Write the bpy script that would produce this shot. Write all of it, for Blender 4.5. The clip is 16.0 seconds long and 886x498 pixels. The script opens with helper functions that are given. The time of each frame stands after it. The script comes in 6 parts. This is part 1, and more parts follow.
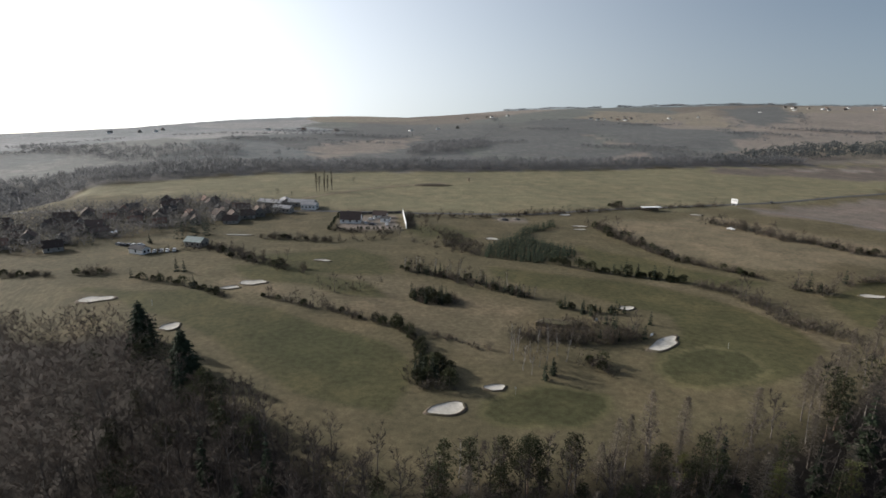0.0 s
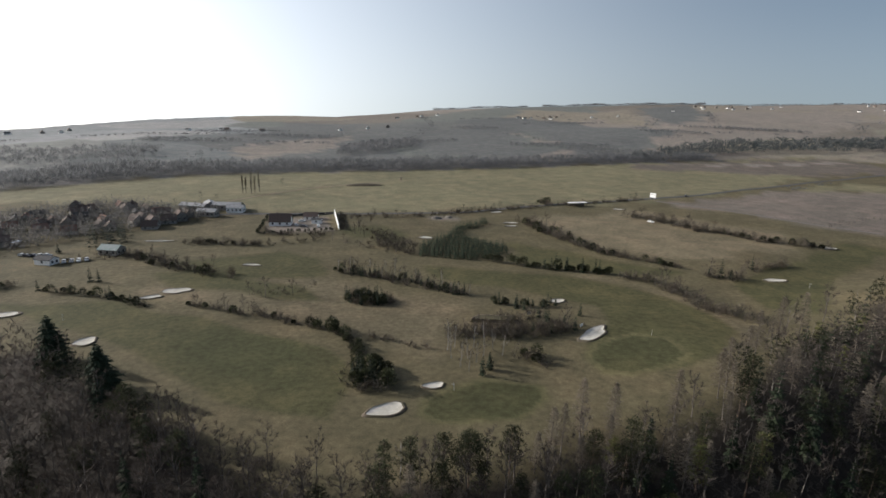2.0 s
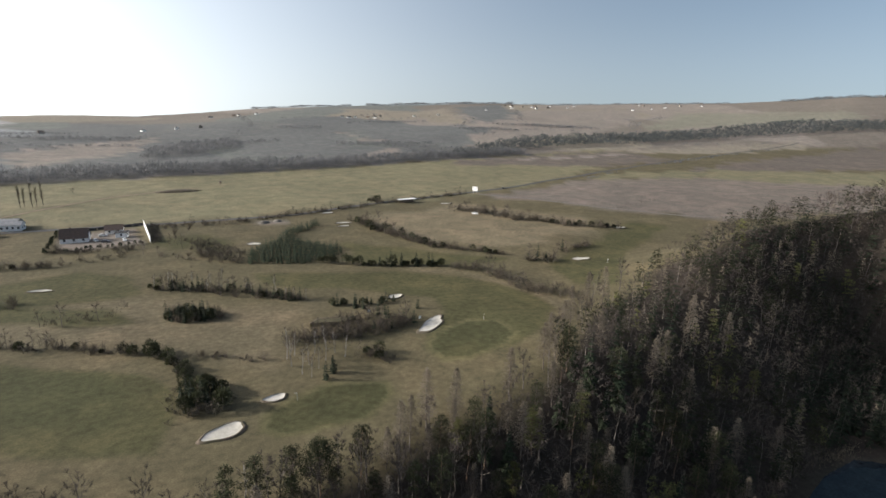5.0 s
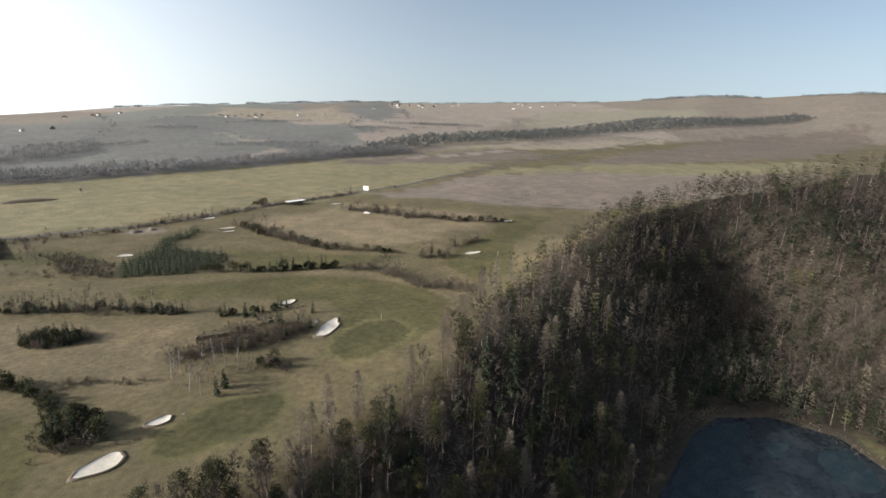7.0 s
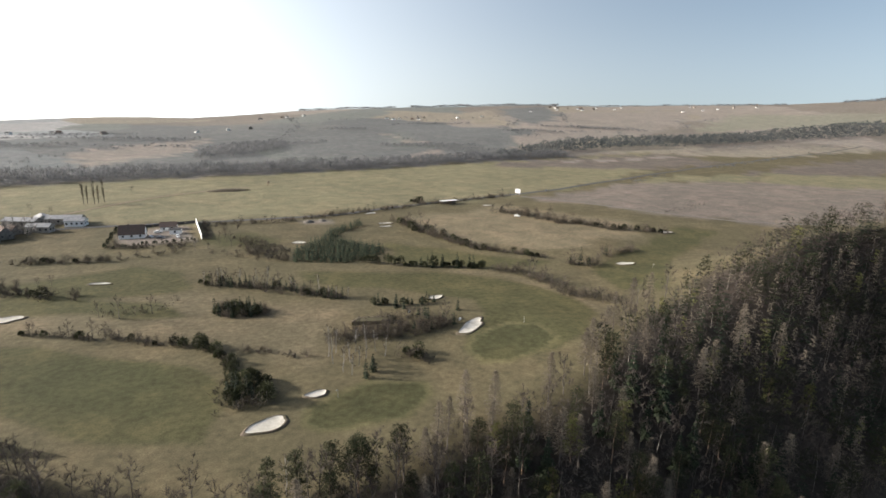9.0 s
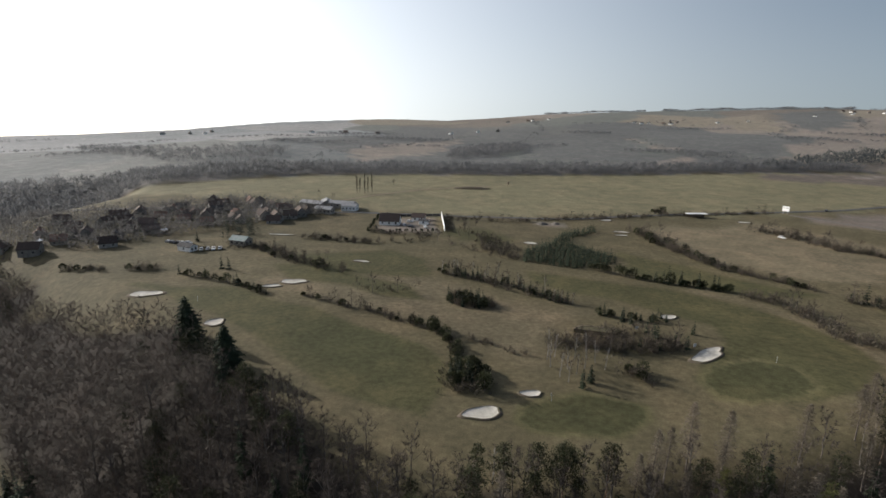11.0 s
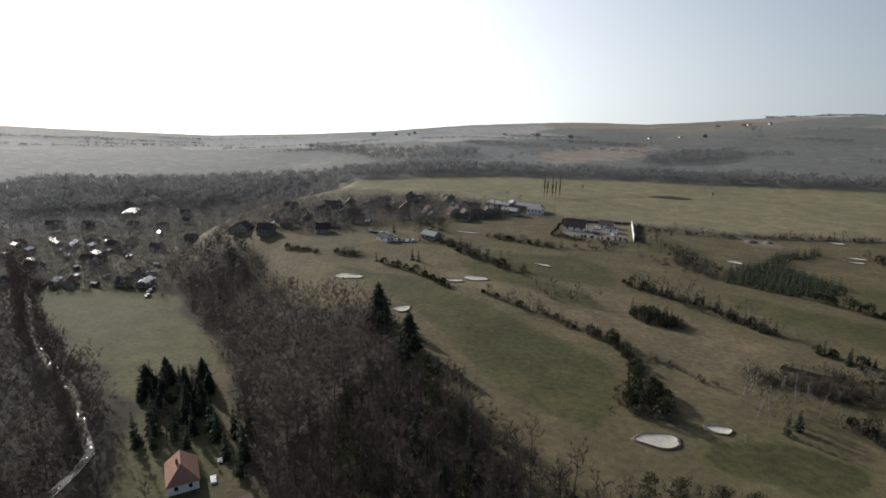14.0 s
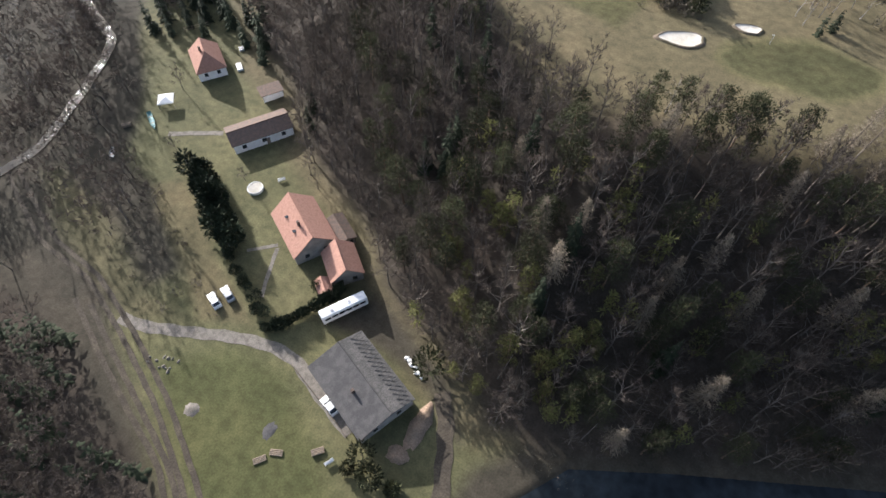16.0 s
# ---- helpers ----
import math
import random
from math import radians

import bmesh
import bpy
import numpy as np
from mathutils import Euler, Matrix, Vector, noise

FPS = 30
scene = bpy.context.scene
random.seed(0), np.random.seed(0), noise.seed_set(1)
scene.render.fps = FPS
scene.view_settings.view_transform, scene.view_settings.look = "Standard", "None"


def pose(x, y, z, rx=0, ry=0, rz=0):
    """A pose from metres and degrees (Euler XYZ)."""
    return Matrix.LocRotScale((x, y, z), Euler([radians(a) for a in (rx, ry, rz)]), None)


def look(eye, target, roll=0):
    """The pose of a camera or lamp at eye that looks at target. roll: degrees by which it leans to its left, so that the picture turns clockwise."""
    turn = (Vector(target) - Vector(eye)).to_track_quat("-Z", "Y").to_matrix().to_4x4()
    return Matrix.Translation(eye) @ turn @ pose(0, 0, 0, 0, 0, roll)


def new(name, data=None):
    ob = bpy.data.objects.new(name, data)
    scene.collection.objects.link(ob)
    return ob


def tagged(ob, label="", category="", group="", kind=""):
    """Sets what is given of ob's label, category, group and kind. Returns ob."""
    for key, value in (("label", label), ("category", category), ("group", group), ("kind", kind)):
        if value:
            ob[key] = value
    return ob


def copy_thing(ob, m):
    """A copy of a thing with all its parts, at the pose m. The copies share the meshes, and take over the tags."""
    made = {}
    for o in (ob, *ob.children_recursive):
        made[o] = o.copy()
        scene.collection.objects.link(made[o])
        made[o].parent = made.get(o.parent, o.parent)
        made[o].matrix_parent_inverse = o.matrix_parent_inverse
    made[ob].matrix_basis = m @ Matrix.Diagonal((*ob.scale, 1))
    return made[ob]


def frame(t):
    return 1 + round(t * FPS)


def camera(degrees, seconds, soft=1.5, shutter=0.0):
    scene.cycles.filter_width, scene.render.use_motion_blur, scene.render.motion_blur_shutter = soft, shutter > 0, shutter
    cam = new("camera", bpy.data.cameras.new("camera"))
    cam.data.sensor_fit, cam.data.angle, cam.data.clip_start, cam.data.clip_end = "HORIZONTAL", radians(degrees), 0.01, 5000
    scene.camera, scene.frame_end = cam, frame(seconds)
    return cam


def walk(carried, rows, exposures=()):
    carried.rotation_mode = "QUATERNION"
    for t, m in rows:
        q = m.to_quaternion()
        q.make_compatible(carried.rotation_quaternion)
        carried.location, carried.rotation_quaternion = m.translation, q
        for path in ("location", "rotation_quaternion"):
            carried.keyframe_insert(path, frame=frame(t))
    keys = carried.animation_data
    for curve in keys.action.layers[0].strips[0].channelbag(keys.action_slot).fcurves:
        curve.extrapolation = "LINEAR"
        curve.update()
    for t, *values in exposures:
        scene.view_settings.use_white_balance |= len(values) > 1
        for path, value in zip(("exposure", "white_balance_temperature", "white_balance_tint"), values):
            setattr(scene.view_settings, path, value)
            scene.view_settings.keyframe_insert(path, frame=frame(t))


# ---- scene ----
cam = camera(78.72, 16.0, soft=1.6)
# seconds, then the three turns in degrees: the camera hovers, turns about the upright and at last tips down
TURNS = [
    (0.0, 74.98, -0.90, 0.28),
    (0.5, 74.98, -0.92, -0.15),
    (1.0, 74.99, -0.94, -1.74),
    (1.5, 75.00, -0.94, -4.07),
    (2.0, 75.01, -0.97, -6.92),
    (2.5, 75.06, -0.95, -9.74),
    (3.0, 75.08, -0.97, -12.72),
    (3.5, 75.10, -1.01, -15.40),
    (4.0, 75.15, -1.06, -18.57),
    (4.5, 75.18, -1.05, -21.54),
    (5.0, 75.22, -1.12, -24.89),
    (7.5, 75.31, -1.08, -37.18),
    (8.0, 75.33, -1.04, -33.50),
    (8.5, 75.30, -1.03, -26.58),
    (9.0, 75.31, -1.04, -20.40),
    (9.5, 75.32, -1.03, -13.46),
    (12.0, 75.20, -0.97, 13.58),
    (12.5, 75.20, -0.99, 17.46),
    (13.0, 75.18, -0.96, 20.61),
    (13.5, 75.24, -0.85, 22.92),
    (14.0, 75.23, -0.84, 24.22),
    (14.5, 75.28, -0.75, 25.46),
    (15.0, 71.90, -0.89, 26.10),
    (15.5, 52.72, -1.08, 26.21),
    (16.0, 33.94, -0.81, 26.33),
]
walk(cam, [(t, pose(0, 0, 105, a, b, c)) for t, a, b, c in TURNS],
     exposures=[(0.0, 0.88, 6180, 10), (2.0, 0.98, 6180, 10), (4.0, 1.2, 6220, 10), (7.5, 1.65, 6500, 10), (9.0, 1.65, 6500, 10), (9.5, 1.45, 6450, 10), (12.5, 0.82, 6220, 10), (14.8, 0.66, 6220, 10), (15.2, 0.55, 6200, 11), (15.5, 1.0, 6150, 12), (16.0, 2.2, 6150, 13)])

# ---- daylight: low sun in haze, off to the left of the first view ----
SUN_AZIMUTH, SUN_HEIGHT = radians(-65), radians(20.5)
world = bpy.data.worlds.new("sky")
scene.world = world
world.use_nodes = True
wn = world.node_tree.nodes
wn.clear()
sky = wn.new("ShaderNodeTexSky")
sky.sky_type, sky.sun_disc = "NISHITA", False
sky.sun_elevation, sky.sun_rotation = SUN_HEIGHT, SUN_AZIMUTH
sky.altitude, sky.air_density, sky.dust_density, sky.ozone_density = 300, 1.0, 3.4, 1.0
# sample the sky a little above the true horizon, where the haze is bright
coords, apart, together = wn.new("ShaderNodeTexCoord"), wn.new("ShaderNodeSeparateXYZ"), wn.new("ShaderNodeCombineXYZ")
square, root, half_z = (wn.new("ShaderNodeMath") for _ in range(3))
square.operation, root.operation, half_z.operation = "MULTIPLY_ADD", "SQRT", "MULTIPLY_ADD"
wl = world.node_tree.links
wl.new(coords.outputs["Generated"], apart.inputs["Vector"])
wl.new(apart.outputs["Z"], square.inputs[0])
wl.new(apart.outputs["Z"], square.inputs[1])
square.inputs[2].default_value = 0.055
wl.new(square.outputs[0], root.inputs[0])
wl.new(root.outputs[0], half_z.inputs[0])
half_z.inputs[1].default_value = 0.5
lift_z = wn.new("ShaderNodeMath")
lift_z.operation = "MULTIPLY"
lift_z.inputs[1].default_value = 0.5
wl.new(apart.outputs["Z"], lift_z.inputs[0])
wl.new(lift_z.outputs[0], half_z.inputs[2])
wl.new(apart.outputs["X"], together.inputs["X"])
wl.new(apart.outputs["Y"], together.inputs["Y"])
wl.new(half_z.outputs[0], together.inputs["Z"])
wl.new(together.outputs["Vector"], sky.inputs["Vector"])
back = wn.new("ShaderNodeBackground")
back.inputs["Strength"].default_value = 0.053
wout = wn.new("ShaderNodeOutputWorld")
milky = wn.new("ShaderNodeHueSaturation")
milky.inputs["Saturation"].default_value = 0.88
wl.new(sky.outputs["Color"], milky.inputs["Color"])
wl.new(milky.outputs["Color"], back.inputs["Color"])
toward = Vector((math.sin(SUN_AZIMUTH) * math.cos(SUN_HEIGHT), math.cos(SUN_AZIMUTH) * math.cos(SUN_HEIGHT), math.sin(SUN_HEIGHT)))
# the broad white aureole that haze spreads round the sun, thinning upwards
toward_sun, lit_half, round_off, thin, glow, veil, both_skies = (wn.new("ShaderNode" + k) for k in ("VectorMath", "MapRange", "Math", "MapRange", "Math", "Background", "AddShader"))
toward_sun.operation, round_off.operation, glow.operation = "DOT_PRODUCT", "POWER", "MULTIPLY"
toward_sun.inputs[1].default_value = toward
lit_half.inputs["From Min"].default_value, lit_half.inputs["From Max"].default_value = -0.45, 1.0
round_off.inputs[1].default_value = 2.2
thin.inputs["From Min"].default_value, thin.inputs["From Max"].default_value = 0.02, 0.85
thin.inputs["To Min"].default_value, thin.inputs["To Max"].default_value = 0.60, 0.06
wl.new(coords.outputs["Generated"], toward_sun.inputs[0])
wl.new(toward_sun.outputs["Value"], lit_half.inputs["Value"])
wl.new(lit_half.outputs["Result"], round_off.inputs[0])
wl.new(apart.outputs["Z"], thin.inputs["Value"])
wl.new(round_off.outputs[0], glow.inputs[0])
wl.new(thin.outputs["Result"], glow.inputs[1])
low_haze, all_glow = wn.new("ShaderNodeMapRange"), wn.new("ShaderNodeMath")
low_haze.interpolation_type, all_glow.operation = "SMOOTHERSTEP", "ADD"
low_haze.inputs["From Min"].default_value, low_haze.inputs["From Max"].default_value = -0.02, 0.22
low_haze.inputs["To Min"].default_value, low_haze.inputs["To Max"].default_value = 0.032, 0.0
wl.new(apart.outputs["Z"], low_haze.inputs["Value"])
wl.new(glow.outputs[0], all_glow.inputs[0])
wl.new(low_haze.outputs["Result"], all_glow.inputs[1])
veil.inputs["Color"].default_value = (1.0, 0.985, 0.97, 1)
wl.new(all_glow.outputs[0], veil.inputs["Strength"])
wl.new(back.outputs["Background"], both_skies.inputs[0])
wl.new(veil.outputs["Background"], both_skies.inputs[1])
wl.new(both_skies.outputs["Shader"], wout.inputs["Surface"])
sun_data = bpy.data.lights.new("sun", "SUN")
sun_data.energy, sun_data.angle, sun_data.color = 2.6, radians(0.8), (1.0, 0.945, 0.87)
sun = new("sun", sun_data)
sun.matrix_world = look(toward * 1000, (0, 0, 0))

# ---- materials ----
def material(name, colour, rough=0.9, vary=0.3, scale=1.0, bump=0.0, metal=0.0, tint=None, spec=0.2, per_object=0.0, per_island=0.0):
    """A surface with grain at two scales; tint is a second colour that breaks through in patches."""
    m = bpy.data.materials.new(name)
    m.use_nodes = True
    n, l = m.node_tree.nodes, m.node_tree.links
    b = n["Principled BSDF"]
    b.inputs["Roughness"].default_value, b.inputs["Metallic"].default_value = rough, metal
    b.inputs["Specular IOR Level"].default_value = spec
    co = n.new("ShaderNodeTexCoord")
    fine, broad = n.new("ShaderNodeTexNoise"), n.new("ShaderNodeTexNoise")
    fine.inputs["Scale"].default_value, fine.inputs["Detail"].default_value = 6 / scale, 6
    broad.inputs["Scale"].default_value, broad.inputs["Detail"].default_value = 0.9 / scale, 4
    for x in (fine, broad):
        l.new(co.outputs["Object"], x.inputs["Vector"])
    ramp = n.new("ShaderNodeMapRange")
    ramp.inputs["From Min"].default_value, ramp.inputs["From Max"].default_value = 0.42, 0.62
    l.new(broad.outputs["Fac"], ramp.inputs["Value"])
    mix = n.new("ShaderNodeMix")
    mix.data_type = "RGBA"
    mix.inputs["A"].default_value = (*colour, 1)
    mix.inputs["B"].default_value = (*(tint or [c * 0.8 for c in colour]), 1)
    l.new(ramp.outputs["Result"], mix.inputs["Factor"])
    value = n.new("ShaderNodeMapRange")
    value.inputs["From Min"].default_value, value.inputs["From Max"].default_value = 0.3, 0.7
    value.inputs["To Min"].default_value, value.inputs["To Max"].default_value = 1 - vary, 1 + vary
    l.new(fine.outputs["Fac"], value.inputs["Value"])
    out = value.outputs["Result"]
    for amount, socket in ((per_object, "object"), (per_island, "island")):
        if amount:
            info = n.new("ShaderNodeObjectInfo" if socket == "object" else "ShaderNodeNewGeometry")
            span = n.new("ShaderNodeMapRange")
            span.inputs["To Min"].default_value, span.inputs["To Max"].default_value = 1 - amount, 1 + amount
            l.new(info.outputs["Random" if socket == "object" else "Random Per Island"], span.inputs["Value"])
            times = n.new("ShaderNodeMath")
            times.operation = "MULTIPLY"
            l.new(out, times.inputs[0])
            l.new(span.outputs["Result"], times.inputs[1])
            out = times.outputs["Value"]
    hue = n.new("ShaderNodeVectorMath")
    hue.operation = "SCALE"
    l.new(mix.outputs["Result"], hue.inputs[0])
    l.new(out, hue.inputs["Scale"])
    l.new(hue.outputs["Vector"], b.inputs["Base Color"])
    if bump:
        bm = n.new("ShaderNodeBump")
        bm.inputs["Strength"].default_value, bm.inputs["Distance"].default_value = bump, 0.05 * scale
        l.new(fine.outputs["Fac"], bm.inputs["Height"])
        l.new(bm.outputs["Normal"], b.inputs["Normal"])
    return m


BARK = material("bark", (0.10, 0.082, 0.068), tint=(0.14, 0.125, 0.11), scale=0.6, per_object=0.25)
PINE_BARK = material("pine bark", (0.14, 0.09, 0.06), tint=(0.10, 0.08, 0.068), scale=0.8, per_object=0.2)
BIRCH_BARK = material("birch bark", (0.30, 0.28, 0.255), tint=(0.20, 0.185, 0.17), scale=0.5)
PALE_BARK = material("pale weathered bark", (0.15, 0.132, 0.115), tint=(0.09, 0.08, 0.07), scale=0.7, per_island=0.4)
TWIG = material("bare twigs", (0.062, 0.050, 0.043), tint=(0.080, 0.067, 0.056), scale=3, per_object=0.25)
LARCH_TWIG = material("larch twigs", (0.19, 0.158, 0.118), tint=(0.15, 0.127, 0.098), scale=3, per_object=0.25)
NEEDLE = material("pine needles", (0.044, 0.047, 0.022), tint=(0.030, 0.034, 0.018), scale=3, per_object=0.45)
SPRUCE = material("spruce needles", (0.028, 0.036, 0.019), tint=(0.020, 0.028, 0.015), scale=3, per_object=0.3)
BRUSH = material("bare brush", (0.14, 0.11, 0.08), tint=(0.11, 0.095, 0.06), scale=3, per_object=0.25)
# haze painted in: far woods and garden twigs are paler than near ones
HAZED_WOODS = material("far woods with haze in the colour", (0.172, 0.172, 0.172), tint=(0.145, 0.147, 0.148), scale=60, per_island=0.1)
HAZED_DARK_WOODS = material("far spruce woods with haze in the colour", (0.105, 0.112, 0.110), tint=(0.085, 0.094, 0.092), scale=60, per_island=0.12)
HAZED_GARDEN_TWIG = material("garden twigs with haze in the colour", (0.118, 0.114, 0.110), tint=(0.148, 0.140, 0.132), scale=20, per_island=0.3)
ICE = material("thin grey ice", (0.015, 0.026, 0.032), rough=0.4, vary=0.4, scale=4, tint=(0.024, 0.036, 0.042), spec=0.12)


def let_light_through(m, share):
    """Fine twigs pass part of the light that falls on their far side."""
    n, l = m.node_tree.nodes, m.node_tree.links
    b, out = n["Principled BSDF"], n["Material Output"]
    thin, both = n.new("ShaderNodeBsdfTranslucent"), n.new("ShaderNodeMixShader")
    both.inputs["Fac"].default_value = share
    l.new(b.inputs["Base Color"].links[0].from_socket, thin.inputs["Color"])
    l.new(b.outputs["BSDF"], both.inputs[1])
    l.new(thin.outputs["BSDF"], both.inputs[2])
    l.new(both.outputs["Shader"], out.inputs["Surface"])


# half shares brighten backlit far woods and garden twigs in place of haze
for m, share in ((HAZED_WOODS, 0.5), (HAZED_DARK_WOODS, 0.5), (HAZED_GARDEN_TWIG, 0.5), (TWIG, 0.22), (LARCH_TWIG, 0.2)):
    let_light_through(m, share)
SAND = material("bunker sand", (0.52, 0.49, 0.43), tint=(0.42, 0.39, 0.33), scale=2, vary=0.12)
ROOF_RED = material("red clay tiles", (0.37, 0.205, 0.155), tint=(0.30, 0.170, 0.130), scale=0.5, vary=0.2)
ROOF_BROWN = material("old brown tiles", (0.085, 0.066, 0.056), tint=(0.115, 0.080, 0.064), scale=0.6, per_object=0.3)
ROOF_GREY = material("grey roofing felt", (0.062, 0.060, 0.060), tint=(0.085, 0.081, 0.079), scale=1.5, vary=0.15)
PLASTER = material("pale plaster", (0.30, 0.275, 0.24), tint=(0.22, 0.205, 0.18), scale=1.5, vary=0.1, per_object=0.35)
WHITE = material("white paint", (0.80, 0.80, 0.78), tint=(0.72, 0.71, 0.68), scale=1.5, vary=0.06)
SHEET_WHITE = material("white coach body", (0.78, 0.79, 0.80), rough=0.35, tint=(0.66, 0.67, 0.68), scale=2, vary=0.05, spec=0.5)
GLASS = material("dark window glass", (0.03, 0.035, 0.04), rough=0.08, vary=0.05, spec=0.6)
WOOD = material("weathered wood", (0.24, 0.19, 0.14), tint=(0.17, 0.14, 0.11), scale=0.4)
RUBBER = material("tyre rubber", (0.03, 0.03, 0.03))
CAR_DARK = material("dark car paint", (0.05, 0.05, 0.06), rough=0.3, vary=0.03, spec=0.5)
CAR_SILVER = material("silver car paint", (0.45, 0.46, 0.47), rough=0.3, vary=0.03, metal=0.4, spec=0.5)
METAL = material("galvanised steel", (0.45, 0.46, 0.47), rough=0.4, metal=0.8)
GRAVEL = material("pale gravel", (0.18, 0.162, 0.14), tint=(0.125, 0.112, 0.094), scale=1.0, vary=0.25)
ASPHALT = material("old asphalt", (0.075, 0.073, 0.07), tint=(0.10, 0.095, 0.09), scale=2)
SOIL = material("bare reddish soil", (0.26, 0.185, 0.13), tint=(0.19, 0.145, 0.105), scale=2, vary=0.3)
SOIL_DARK = material("dark muddy soil", (0.050, 0.042, 0.032), tint=(0.075, 0.062, 0.046), scale=2, vary=0.3)
TEAL = material("teal tarpaulin", (0.12, 0.26, 0.26), rough=0.5, tint=(0.16, 0.29, 0.28), scale=1)
ROOF_PALE = material("pale sheet roofing", (0.26, 0.26, 0.26), tint=(0.34, 0.33, 0.32), scale=2, vary=0.12, rough=0.6)
TIN = material("bright tin roofing", (0.55, 0.56, 0.57), rough=0.22, metal=0.9, vary=0.08, scale=2)
MOSSY = material("grey-green sheet roofing", (0.22, 0.27, 0.25), tint=(0.28, 0.31, 0.29), scale=2, vary=0.1, rough=0.6)
REED = material("dry reeds", (0.185, 0.155, 0.105), tint=(0.145, 0.12, 0.085), scale=1.5)
SCRUB = material("tangled hedge scrub", (0.104, 0.086, 0.066), tint=(0.080, 0.070, 0.052), scale=6, per_island=0.3)
SCRUB_GRASS = material("rough tee grass", (0.088, 0.080, 0.044), tint=(0.105, 0.090, 0.052), scale=1.5, vary=0.2)
ROOF_OLD = material("weathered red-brown tiles", (0.20, 0.115, 0.085), tint=(0.15, 0.10, 0.08), scale=0.6, per_object=0.3)
YOUNG_NEEDLE = material("yellowish young needles", (0.135, 0.135, 0.050), tint=(0.10, 0.105, 0.042), scale=3, per_object=0.3)

let_light_through(YOUNG_NEEDLE, 0.4)
let_light_through(NEEDLE, 0.15)
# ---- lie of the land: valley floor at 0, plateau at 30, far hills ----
EYE_Z = 105.0
VALLEY = [(-265, 208), (-225, 190), (-190, 165), (-165, 145), (-120, 111), (-110, 96), (-91, 88), (-81, 76), (-67, 67), (-49, 57),
          (-39, 46), (-27, 41), (-20, 34), (-5, 29), (30, 43), (65, 57), (126, 71), (167, 84), (200, 92), (232, 102), (250, 106),
          (250, 98), (236, 86), (222, 66), (212, 35), (200, 0), (185, -60), (160, -200), (100, -600), (-600, -900), (-2500, -600),
          (-1400, 900), (-700, 760), (-420, 560), (-345, 430), (-345, 330), (-340, 265)]

POND = [(4, 20), (12, 31), (30, 39), (65, 53), (126, 67), (165, 78), (182, 79), (199, 67), (205, 48), (192, 24), (150, 0), (80, -25), (20, -30), (2, -8)]


def edge_distance(x, y, poly):
    """Distance to a polygon's outline, negative inside it."""
    d = np.full(np.shape(x), 1e18)
    inside = np.zeros(np.shape(x), bool)
    for (ax, ay), (bx, by) in zip(poly, poly[1:] + poly[:1]):
        ex, ey = bx - ax, by - ay
        s = np.clip(((x - ax) * ex + (y - ay) * ey) / (ex * ex + ey * ey), 0, 1)
        d = np.minimum(d, (x - ax - s * ex) ** 2 + (y - ay - s * ey) ** 2)
        cross = (ay > y) != (by > y)
        if ey:
            inside ^= cross & (x < ax + (y - ay) * ex / ey)
    d = np.sqrt(d)
    return np.where(inside, -d, d)


def smooth(s):
    s = np.clip(s, 0, 1)
    return s * s * (3 - 2 * s)


AZIMUTHS = [-180, -90, -64, -56, -47, -38, -30, -21.6, -13, -10, -4, -1, 3.6, 6.5, 9.8, 18, 25, 30, 37, 44, 52, 57, 61.5, 66.4, 73, 76, 90, 180]
SKYLINE = [-2, -2, -1.9, -2.45, -2.95, -2.85, -2.5, -1.8, -1.4, -1.32, -1.38, -1.2, -0.78, -0.55, -0.35, -0.02, 0.24, 0.37, 0.4, 0.6, 0.8, 1.1, 1.5, 1.4, 1.8, 1.75, 1.8, -1]
FIELD_END = ([-180, -64, -38, -10, 10, 32, 50, 70, 90, 180], [500, 500, 560, 640, 660, 860, 1150, 1800, 1900, 600])
RIDGE = ([-180, -30, -10, 5, 75, 180], [1800, 1800, 2600, 2800, 3300, 1800])


# a wooded spur that climbs away on the far side of the pond
SPUR_X = [60, 100, 130, 167, 198, 222, 240, 272, 307, 340, 372, 394, 500, 900]
SPUR_Y = [120, 128, 140, 152, 158, 160, 159, 153, 141, 125, 110, 99, 40, -100]
SPUR_UP = [0, 3, 1, 6, 12, 18, 22, 27, 31, 34, 41, 43, 50, 52]


def near_height(x, y):
    d = y - np.interp(x, SPUR_X, SPUR_Y)
    spur = np.interp(x, SPUR_X, SPUR_UP) * np.exp(-(d / np.where(d > 0, 32, 62)) ** 2) * smooth((900 - x) / 300)
    rise = smooth((edge_distance(x, y, VALLEY) + 2) / 60)
    return 30 * rise + spur * rise


